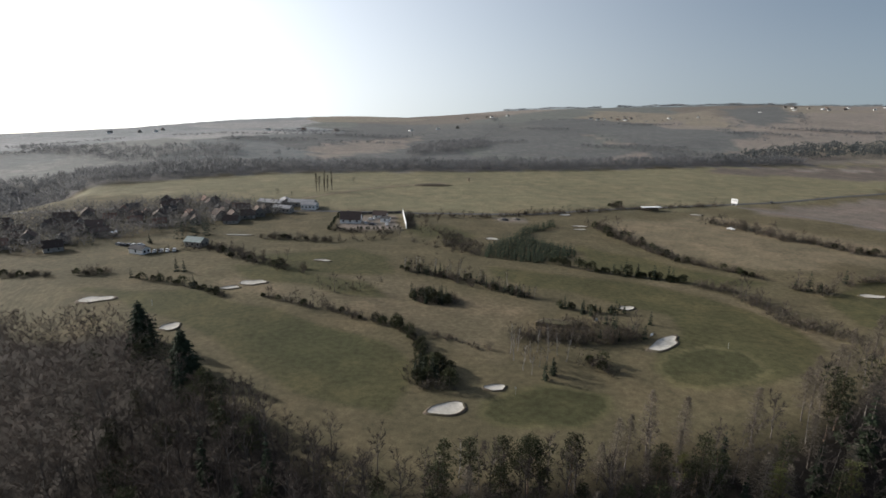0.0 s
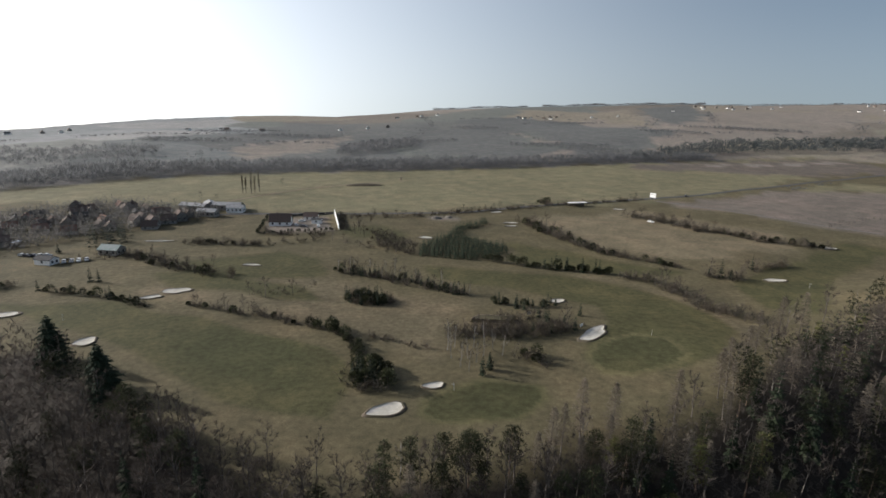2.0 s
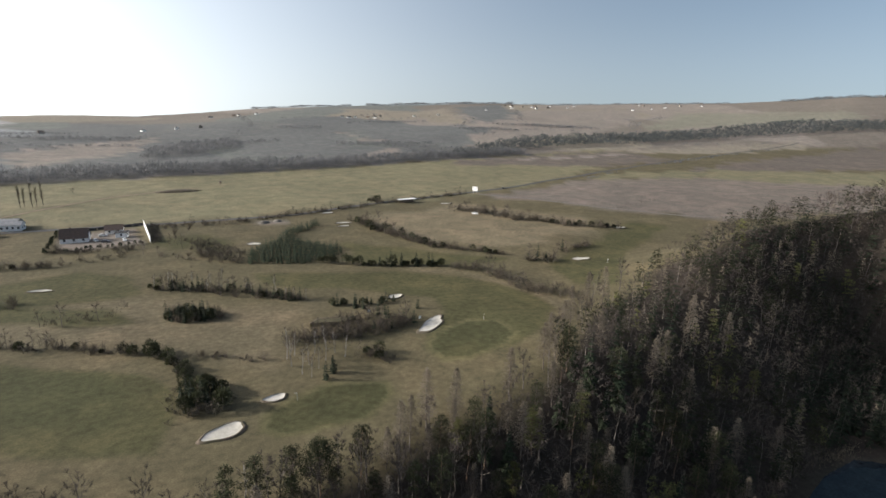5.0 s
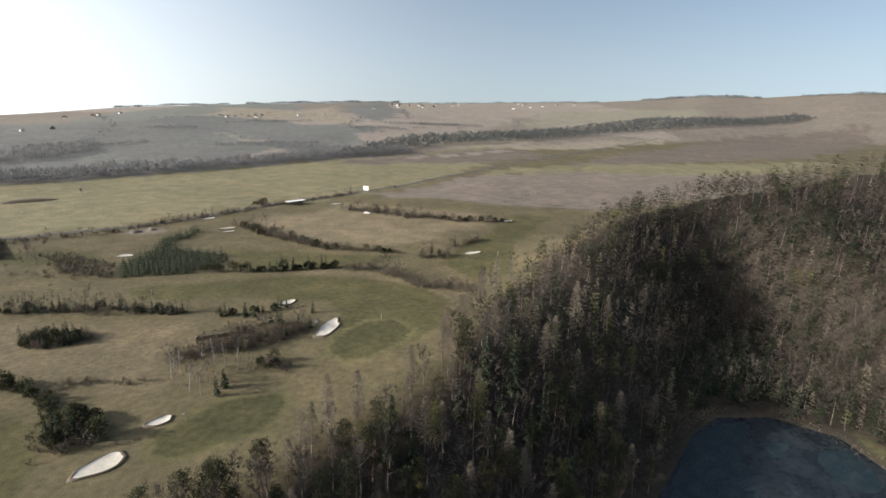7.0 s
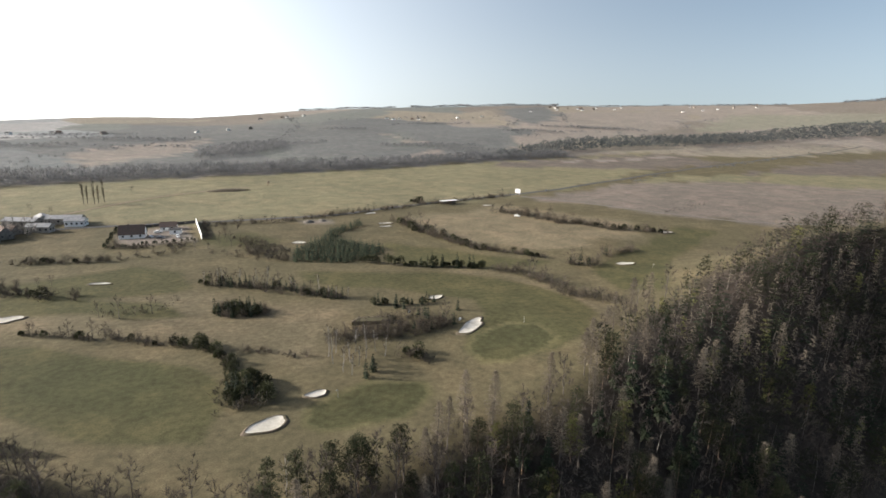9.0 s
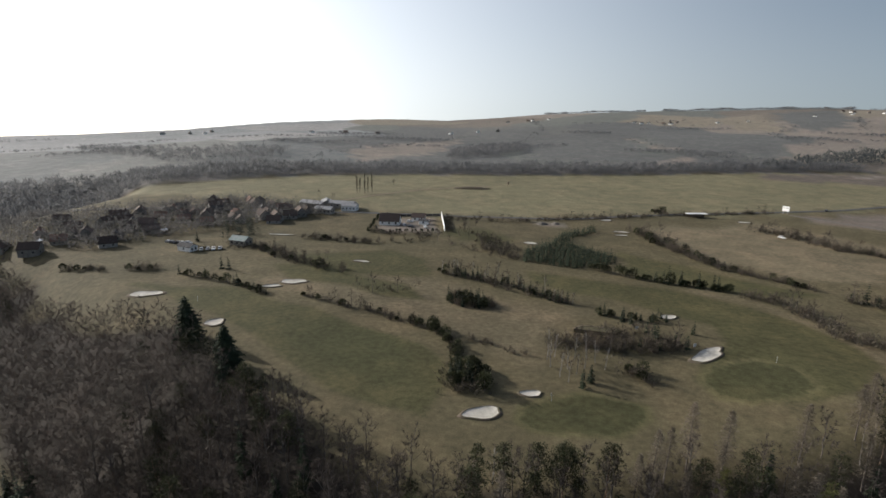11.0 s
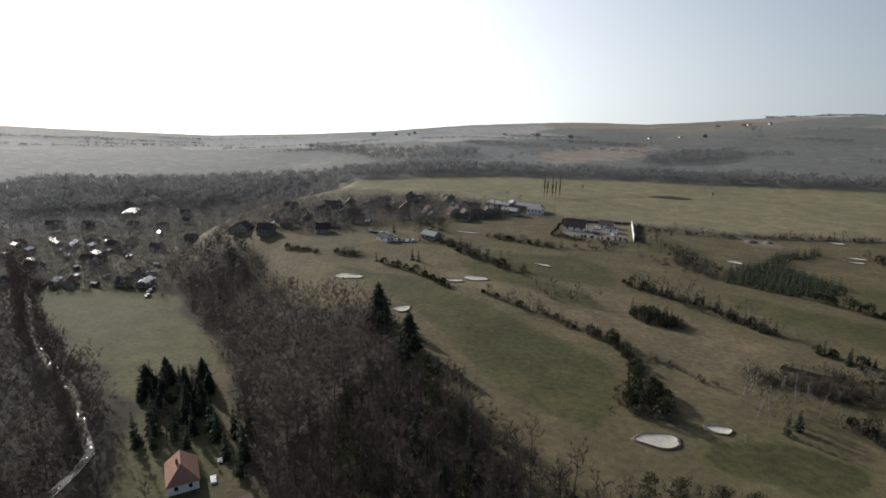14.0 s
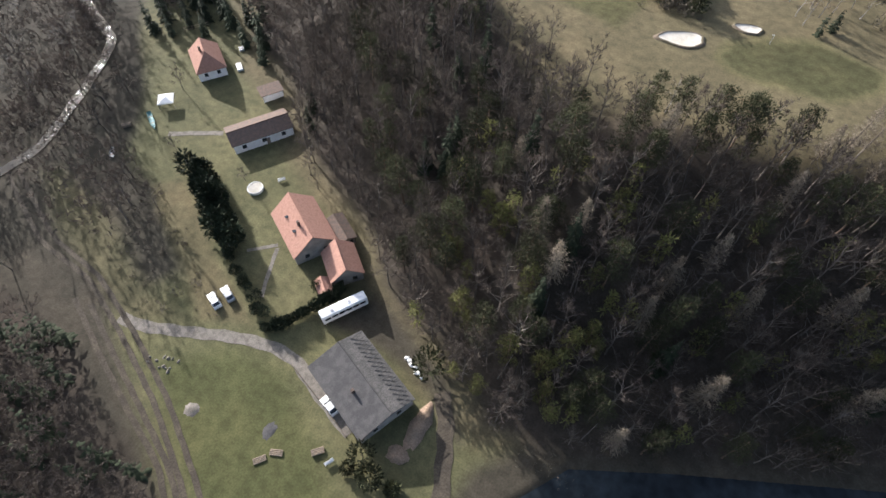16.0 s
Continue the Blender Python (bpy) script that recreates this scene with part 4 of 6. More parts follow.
clump(["shrub", "shrub", "cone"], [(-8, 150), (-9, 132), (6, 132), (4, 142), (-3, 152)], 2.7, 1.0, "young pines")
row(["bush"], [(-4, 169), (9, 161), (16, 157)], 2.6, 0.6, 0.8, "low bushes")
row(["cone", "cone", "shrub", "cone", "birch"], [(-20, 243), (-8, 238), (6, 229), (14, 225), (21, 217), (31, 209), (37, 203)], 1.25, 0.85, 1.2, "spruce row")
clump(["shrub", "cone", "cone", "bush"], [(-16, 207), (-10, 198), (0, 195), (9, 198), (4, 208), (-8, 212)], 1.9, 0.85, "spruce island")
GROVE = [(19.5, 265), (29, 259.7), (45.5, 255), (60, 258), (70, 269.5), (71.5, 282), (60, 294), (50, 308), (56, 321), (73, 339), (75, 354), (49, 331), (41, 309), (23, 286)]
grove_shapes = [spruce_tree(h, w, tiers=7, arms=7, low=0.03, sprays=1)[1] for h, w in ((5.2, 1.5), (4.4, 1.4), (6.2, 1.7))]
merged("conifer_grove", [(rng.choice(grove_shapes), x, y, rng.uniform(0.6, 1.1)) for x, y in grid_spots(18, 80, 250, 358, 2.2, GROVE)], SPRUCE, "dense plantation of young dark conifers on the golf course", "trees")
row(["shrub"], [(53, 256), (64, 249), (79, 239)], 2.3, 0.95, 0.6, "young pines")
row(["shrub", "shrub", "cone"], [(79, 239), (96, 233), (110, 228)], 1.5, 1.15, 1.1, "young pines")
row(["bush", "orchard", "shrub"], [(98, 340), (102, 314), (111, 291)], 1.7, 1.15, 2.0, "hedgerow")
row(["bush", "shrub"], [(111, 291), (119, 266), (130, 252), (146, 234)], 2.5, 0.9, 1.2, "hedgerow")
row(["bush", "orchard"], [(179, 359), (188, 351), (196, 331), (202, 312), (215, 306)], 1.7, 1.15, 2.2, "hedgerow")
row(["shrub", "bush"], [(215, 306), (221, 288), (234, 278), (250, 268)], 2.6, 1.0, 1.6, "hedgerow")
row(["bush", "orchard", "orchard"], [(112, 222), (122, 215), (125, 196), (125, 182), (131, 175), (136, 168)], 2.4, 0.95, 1.6, "scrub")
row(["cone", "orchard"], [(152, 221), (162, 215)], 2.5, 1.1, 1.5, "spruce clump")
row(["bush", "cone", "orchard"], [(176, 228), (200, 234)], 2.8, 1.0, 1.8, "scrub")
for x, y in ((22, 150), (24, 144), (26, 141), (29, 146), (32, 150), (36, 154), (27, 149), (21.5, 155), (24, 157), (30, 156), (34, 158), (38, 150)):
    plant("birch", x, y, rng.uniform(0.85, 1.1), "birch group")
clump(["bush", "bush", "orchard"], [(26, 172), (26, 164), (40, 162), (58, 161), (68, 163), (69, 172), (52, 172), (39, 172)], 2.5, 0.95, "brush thicket")
row(["cone", "cone", "shrub"], [(44, 196), (52, 192), (60, 190), (69, 190)], 1.4, 0.85, 0.9, "spruce row")
for x, y, s in ((29.3, 138, 1.15), (32.3, 141.4, 1.3), (59, 171, 1.0), (-120, 232, 0.9), (-116.5, 232, 0.95), (-158, 281, 1.3)):
    plant("cone", x, y, s, "lone spruces")
clump(["shrub", "bush"], [(42, 152), (45, 143), (51, 141), (51, 148), (47, 153)], 2.4, 0.9, "scrub")
row(["shrub", "bush"], [(-195, 228), (-171, 222)], 2.4, 0.8, 1.2, "hedgerow")
row(["shrub", "bush"], [(-161, 226), (-147, 228)], 2.2, 0.9, 1.2, "hedgerow")
row(["orchard"], [(-48, 210), (-33, 213)], 3.4, 0.9, 1.5, "young trees")
row(["bush", "bush", "orchard"], [(-25, 364), (20, 362), (60, 378), (95, 385), (150, 409), (225, 428)], 3.4, 0.75, 1.2, "roadside bushes")
clump(["bush", "shrub"], [(126, 408), (124, 416), (138, 418), (138, 408)], 3.0, 1.2, "roadside bushes")
clump(["bush", "orchard"], [(-26, 360), (-30, 290), (-8, 286), (14, 270), (-4, 330), (0, 358)], 9, 0.8, "scrub")
for x, y in ((-111, 466), (-109, 468), (-104, 466), (-102, 469), (-99, 473)):
    plant("poplar", x, y, rng.uniform(0.9, 1.1), "poplar row")
for x, y in ((-87, 518), (-137, 441), (-122, 430)):
    plant("orchard", x, y, 1.1, "field trees")

for line, step, size, jitter in (
        ([(-135, 223), (-115, 216), (-106, 213), (-85, 201)], 1.3, 0.6, 0.8), ([(-125, 276), (-101, 255), (-74, 239)], 1.0, 0.95, 1.6), ([(-104, 297), (-83, 294), (-60, 292)], 1.0, 1.0, 1.8),
        ([(-72, 202), (-58, 196), (-50, 191), (-43, 191), (-35, 184), (-26, 179), (-16, 176)], 1.0, 0.8, 1.0), ([(-16, 176), (-8, 161), (-6, 149)], 1.2, 0.7, 1.2),
        ([(-17, 241), (-1, 232), (12, 226), (23, 216), (35, 204)], 0.8, 0.85, 1.4), ([(96, 345), (98, 340), (102, 314), (111, 291), (119, 266)], 0.7, 1.15, 2.4), ([(119, 266), (130, 252), (146, 234)], 0.9, 0.9, 1.4),
        ([(176, 362), (188, 351), (196, 331), (202, 312), (215, 306), (221, 288), (234, 278), (252, 266)], 0.8, 1.2, 2.4), ([(110, 224), (122, 215), (125, 196), (125, 182), (131, 175), (138, 166)], 0.55, 0.95, 2.2),
        ([(24, 167), (40, 167), (68, 167)], 0.35, 0.8, 2.4), ([(40, 178), (58, 175)], 0.6, 0.9, 2.0), ([(-22, 366), (20, 362), (60, 378), (95, 385), (150, 409), (225, 428)], 1.1, 0.9, 1.5),
        ([(-72, 318), (-30, 312)], 1.0, 1.0, 1.5), ([(-20, 320), (-24, 372)], 1.4, 0.9, 1.2), ([(-8, 290), (14, 270), (0, 320)], 1.2, 0.9, 4.0), ([(150, 222), (165, 214)], 0.7, 1.2, 2.0), ([(176, 228), (202, 234)], 0.9, 1.1, 2.0),
        ([(-195, 228), (-171, 222)], 1.0, 0.8, 1.2), ([(-162, 226), (-146, 228)], 1.0, 0.9, 1.4), ([(-150, 264), (-110, 272)], 1.0, 0.9, 2.0), ([(-50, 210), (-30, 214)], 1.5, 0.8, 2.0), ([(-60, 292), (-35, 300), (-32, 318)], 1.4, 0.9, 1.6),
        ([(-4, 169), (9, 161), (16, 157)], 1.3, 0.5, 0.9), ([(44, 150), (50, 142)], 0.5, 0.9, 1.6), ([(-8, 148), (-7, 133), (5, 134)], 0.7, 0.8, 1.5)):
    scrub(line, step, size, jitter)
for x, y in grid_spots(-4, 24, 265, 320, 3.0, [(-2, 309), (4, 317), (22, 289), (21, 267), (12, 268), (0, 280)]):
    scrub_spots.append((rng.choice(SCRUB_SHAPES), x, y, rng.uniform(0.8, 1.4)))
for x, y in grid_spots(-128, -58, 18, 60, 3.4, [(-124, 57), (-100, 50), (-82, 40), (-60, 27), (-76, 20), (-88, 22), (-105, 29), (-126, 45)]):
    scrub_spots.append((rng.choice(SCRUB_SHAPES), x, y, rng.uniform(0.3, 0.85)))
merged("hedge_scrub", scrub_spots, SCRUB, "brown leafless scrub filling the hedge lines", "scrub")
reeds = Shape()
for cx, cy, n, sx, sy in ((178, 82, 420, 7, 1.6), (204, 58, 150, 1.6, 6), (201, 40, 90, 2.0, 6), (8, 29, 60, 3, 1.5)):
    for _ in range(n):
        x, y = cx + rng.gauss(0, sx), cy + rng.gauss(0, sy)
        q = Vector((x, y, max(level(x, y), -0.4)))
        reeds.blade(q, q + Vector((rng.gauss(0, 0.3), rng.gauss(0, 0.3), rng.uniform(0.5, 1.3))), 0.10)
tagged(part("reeds", reeds.v, reeds.f, REED), "dry straw-coloured reeds at the pond's edge", "reeds", kind="stuff")

# ---- woods in the distance ----
def far_tree(h, spread, twigs=46, width=0.55):
    """A leafless crown seen from afar."""
    crown = Shape()
    heart = Vector((0, 0, h * 0.5))
    for _ in range(twigs):
        d = direction(rng.uniform(0, 6.28), math.asin(rng.uniform(-0.75, 1)))
        q = heart + Vector((d.x * spread, d.y * spread, d.z * h * 0.45)) * rng.uniform(0.25, 0.8)
        crown.blade(q, q + (d + Vector((0, 0, 0.5))).normalized() * rng.uniform(1.6, 3.2), width)
    crown.blade(heart, Vector((0, 0, -0.5)), 0.6)
    return crown


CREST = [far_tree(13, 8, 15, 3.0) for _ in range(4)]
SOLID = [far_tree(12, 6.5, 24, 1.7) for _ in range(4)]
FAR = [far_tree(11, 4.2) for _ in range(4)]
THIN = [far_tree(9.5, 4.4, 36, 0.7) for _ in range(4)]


def far_wood(name, poly, step, size, label, shapes=FAR, mat=HAZED_WOODS):
    xs, ys = [p[0] for p in poly], [p[1] for p in poly]
    places = [(rng.choice(shapes), x, y, size * rng.uniform(0.55, 1.25)) for x, y in grid_spots(min(xs), max(xs), min(ys), max(ys), step, poly)]
    return merged(name, places, mat, label)


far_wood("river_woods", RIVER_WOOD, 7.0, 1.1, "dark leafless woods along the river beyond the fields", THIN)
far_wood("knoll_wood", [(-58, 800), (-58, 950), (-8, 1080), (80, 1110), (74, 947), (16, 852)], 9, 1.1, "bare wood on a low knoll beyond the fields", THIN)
far_wood("spruce_wood", [(345, 735), (479, 790), (640, 835), (861, 864), (1250, 925), (1497, 905), (1749, 872), (2250, 800), (2350, 900), (1900, 1010), (1737, 1100), (1300, 1080), (860, 1010), (639, 960), (500, 880)], 12.5, 1.15, "long dark wood at the foot of the hills", SOLID, HAZED_DARK_WOODS)
far_wood("plain_wood", [(-698, 880), (-691, 922), (-540, 838), (-461, 825), (-392, 860), (-307, 842), (-280, 720), (-420, 700)], 12, 1.1, "woods on the low plain, paled by painted haze")
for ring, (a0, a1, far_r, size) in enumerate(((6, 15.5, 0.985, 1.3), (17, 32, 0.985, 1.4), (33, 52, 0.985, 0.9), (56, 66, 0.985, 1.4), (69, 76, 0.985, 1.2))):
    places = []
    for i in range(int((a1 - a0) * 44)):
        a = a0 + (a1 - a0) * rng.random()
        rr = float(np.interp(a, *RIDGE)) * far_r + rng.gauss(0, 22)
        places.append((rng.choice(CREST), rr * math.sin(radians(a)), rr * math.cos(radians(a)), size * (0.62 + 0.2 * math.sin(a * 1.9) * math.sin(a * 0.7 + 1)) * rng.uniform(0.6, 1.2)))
    merged("ridge_wood", places, HAZED_WOODS, "strip of woods along the skyline ridge")

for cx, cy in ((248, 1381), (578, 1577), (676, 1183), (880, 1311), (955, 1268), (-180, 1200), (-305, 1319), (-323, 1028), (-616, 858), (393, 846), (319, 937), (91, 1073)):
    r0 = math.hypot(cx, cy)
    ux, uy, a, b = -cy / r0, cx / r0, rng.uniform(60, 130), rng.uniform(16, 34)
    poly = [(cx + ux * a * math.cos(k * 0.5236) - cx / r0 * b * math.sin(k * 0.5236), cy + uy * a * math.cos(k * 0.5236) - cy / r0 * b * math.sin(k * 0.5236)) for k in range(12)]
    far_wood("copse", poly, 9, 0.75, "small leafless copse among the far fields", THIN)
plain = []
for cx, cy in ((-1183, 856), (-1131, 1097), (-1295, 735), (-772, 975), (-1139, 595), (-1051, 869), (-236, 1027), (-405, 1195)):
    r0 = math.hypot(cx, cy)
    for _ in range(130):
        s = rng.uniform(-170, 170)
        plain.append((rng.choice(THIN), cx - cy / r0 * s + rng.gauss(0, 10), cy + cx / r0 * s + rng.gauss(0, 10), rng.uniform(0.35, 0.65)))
merged("plain_hedges", plain, HAZED_WOODS, "lines of trees across the low plain")

# trees and scrub between the fields of the far slope, as hedge lines
hedge_places = []
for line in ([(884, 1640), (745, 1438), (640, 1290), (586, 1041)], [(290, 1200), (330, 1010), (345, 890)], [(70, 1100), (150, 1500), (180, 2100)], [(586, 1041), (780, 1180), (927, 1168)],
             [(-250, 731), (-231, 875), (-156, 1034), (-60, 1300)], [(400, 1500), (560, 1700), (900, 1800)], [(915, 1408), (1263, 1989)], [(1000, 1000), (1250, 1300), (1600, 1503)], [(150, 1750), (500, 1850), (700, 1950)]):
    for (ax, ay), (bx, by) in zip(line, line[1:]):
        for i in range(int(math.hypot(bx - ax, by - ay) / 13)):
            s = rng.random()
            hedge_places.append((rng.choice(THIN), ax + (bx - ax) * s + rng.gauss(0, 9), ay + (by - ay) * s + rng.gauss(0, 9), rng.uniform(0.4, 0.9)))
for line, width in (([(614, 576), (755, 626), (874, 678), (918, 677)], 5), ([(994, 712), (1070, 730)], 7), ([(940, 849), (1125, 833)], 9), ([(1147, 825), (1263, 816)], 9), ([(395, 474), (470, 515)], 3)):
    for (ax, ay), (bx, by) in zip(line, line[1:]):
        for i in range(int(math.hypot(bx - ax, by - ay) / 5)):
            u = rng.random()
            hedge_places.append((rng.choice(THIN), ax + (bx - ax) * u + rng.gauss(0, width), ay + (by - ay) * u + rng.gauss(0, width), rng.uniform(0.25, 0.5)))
merged("field_hedges", hedge_places, HAZED_WOODS, "hedges and scrub between the far fields")

# ---- trees of the valley and the village ----
RIVER_LINE = [(-480, 245), (-400, 200), (-323, 163), (-259, 129), (-198, 109), (-174, 96), (-156, 88), (-148, 70), (-139, 45), (-142, 30), (-165, 0)]
GARDEN = [bare_tree(13, 4.6, limbs=7, twigs=3, twig_width=0.22)[1] for _ in range(4)]
STOCKY = [bush(9.5, 3.4, stems=8, twigs=7, width=0.36)[1] for _ in range(4)]
low_trees, west_trees = [], []
for (ax, ay), (bx, by) in zip(RIVER_LINE, RIVER_LINE[1:]):
    for i in range(int(math.hypot(bx - ax, by - ay) / 2.2)):
        s, side = rng.random(), rng.uniform(6, 30)
        d = math.hypot(bx - ax, by - ay)
        x, y = ax + (bx - ax) * s - (by - ay) / d * -side, ay + (by - ay) * s - (bx - ax) / d * side
        if math.hypot(x, y) > 150:
            low_trees.append((rng.choice(GARDEN), x, y, rng.uniform(0.5, 0.85)))
SPARSE = [bare_tree(14, 4.4, limbs=7, twigs=3, twig_width=0.2)[1] for _ in range(4)]
WEST_WOOD = [(-330, 166), (-262, 140), (-200, 121), (-170, 108), (-152, 90), (-138, 74), (-126, 56), (-84, 33), (-108, 24), (-142, 38), (-150, 20), (-104, 4), (-92, 7), (-62, -8), (-90, -40), (-220, -30), (-330, 60)]
for x, y in grid_spots(-330, -60, -40, 166, 5.4, WEST_WOOD):
    west_trees.append((rng.choice(SPARSE), x, y, rng.uniform(0.7, 1.1)))
for (ax, ay), (bx, by) in zip(RIVER_LINE[1:], RIVER_LINE[2:]):
    d = math.hypot(bx - ax, by - ay)
    for i in range(int(d / 0.75)):
        t, side = rng.random(), rng.choice((-1, 1, 1)) * rng.uniform(0.9, 5.0)
        west_trees.append((rng.choice(SPARSE), ax + (bx - ax) * t + (by - ay) / d * side, ay + (by - ay) * t - (bx - ax) / d * side, rng.uniform(0.6, 0.95)))
VILLAGE_GROUND = [(-300, 245), (-268, 212), (-262, 202), (-285, 192), (-300, 186), (-330, 165), (-420, 150), (-520, 230), (-600, 330), (-560, 420), (-420, 440), (-350, 400), (-340, 320), (-320, 270)]
for x, y in grid_spots(-600, -260, 150, 440, 5.6, VILLAGE_GROUND):
    low_trees.append((rng.choice(STOCKY), x, y, rng.uniform(0.5, 1.15)))
TOP_GROUND = [(-300, 252), (-262, 250), (-236, 246), (-205, 252), (-180, 285), (-150, 320), (-110, 360), (-112, 388), (-150, 404), (-190, 415), (-262, 360), (-300, 330)]
for x, y in grid_spots(-300, -100, 255, 418, 4.6, TOP_GROUND):
    low_trees.append((rng.choice(STOCKY), x, y, rng.uniform(0.45, 1.05)))
merged("riverside_wood", west_trees, TWIG, "dark leafless wood along the river")
merged("village_trees", low_trees, HAZED_GARDEN_TWIG, "leafless garden and riverside trees about the village")
green_trees = [(rng.choice(LOW["spruce"]), x, y, rng.uniform(0.35, 0.7)) for x, y in grid_spots(-600, -260, 150, 440, 14, VILLAGE_GROUND) + grid_spots(-300, -100, 255, 402, 13, TOP_GROUND)]
green_trees += [(rng.choice(LOW["spruce"]), x, y, rng.uniform(0.5, 0.85)) for x, y in grid_spots(-165, -120, 288, 328, 6.0, [(-150, 289), (-126, 297), (-140, 326), (-163, 325)])]
merged("village_evergreens", green_trees, SPRUCE, "dark evergreens in the village gardens")

# the dark wood in the bend of the track
dark_spots = {"bare": [], "spruce": []}
for x, y in grid_spots(-140, -45, -40, 12, 3.2, DARK_WOOD):
    k = "bare" if rng.random() < 0.8 else "spruce"
    dark_spots[k].append((rng.choice(LOW[k]), x, y, rng.uniform(0.7, 1.05)))
merged("track_wood", dark_spots["bare"], TWIG, "dense dark leafless wood beside the muddy track")
merged("track_spruces", dark_spots["spruce"], SPRUCE, "dark spruces in the wood beside the track")
# ---- bunkers and greens ----
def blob(rx, ry, seed, n=36, wave=0.14):
    r = random.Random(seed)
    ph = [r.uniform(0, 6.28) for _ in range(3)]
    out = []
    for i in range(n):
        a = 2 * math.pi * i / n
        k = 1 + wave * math.sin(2 * a + ph[0]) + wave * 0.6 * math.sin(3 * a + ph[1]) + wave * 0.4 * math.sin(5 * a + ph[2])
        out.append((rx * k * math.cos(a), ry * k * math.sin(a)))
    return out


def bunker(x, y, rx, ry, turn, seed, label="white sand bunker with a ragged grass lip"):
    top = tagged(new("sand_bunker"), label, "bunker", "golf bunkers")
    c, s = math.cos(radians(turn)), math.sin(radians(turn))
    rim = blob(rx, ry, seed)
    for name, mat, rings in (("sand", SAND, ((0.0, 0.02), (0.5, 0.05), (0.85, 0.10), (1.0, 0.24))), ("grass_lip", BRUSH, ((1.0, 0.21), (1.05, 0.34), (1.16, 0.22), (1.24, -0.05)))):
        verts, faces = [], []
        for k, lift in rings:
            for px, py in rim:
                qx, qy = x + (px * c - py * s) * k, y + (px * s + py * c) * k
                verts.append((qx, qy, level(qx, qy) + lift + 0.06))
        n = len(rim)
        for i in range(len(rings) - 1):
            faces += [(i * n + j, i * n + (j + 1) % n, (i + 1) * n + (j + 1) % n, (i + 1) * n + j) for j in range(n)]
        part(name, verts, [f[::-1] for f in faces], mat, top, flat=False)
    return top


for i, (x, y, rx, ry, turn) in enumerate(((1.6, 122.2, 5.2, 2.4, 12), (14.8, 133.3, 2.5, 1.8, 0), (72.5, 162.5, 7.6, 2.6, 38), (-59, 254, 3.6, 1.6, -10), (-81, 218, 4.6, 3.2, 10),
                                          (-88, 211, 4.0, 1.6, 25), (-93, 171, 3.4, 2.6, 20), (-134, 196, 5.5, 3.2, 15), (-118, 302, 6.5, 1.6, 0), (178, 212, 4.2, 2.4, 0), (184, 388, 4.5, 2.0, 0),
                                          (28, 303, 3.4, 2.6, 0), (88, 342, 4.5, 1.8, 0), (86, 333, 3.5, 1.6, 0), (86, 377, 3.6, 2.6, 0), (70.5, 194.5, 3.0, 2.0, 0), (253, 267, 4.0, 3.0, 0))):
    bunker(x, y, rx, ry, turn, i)


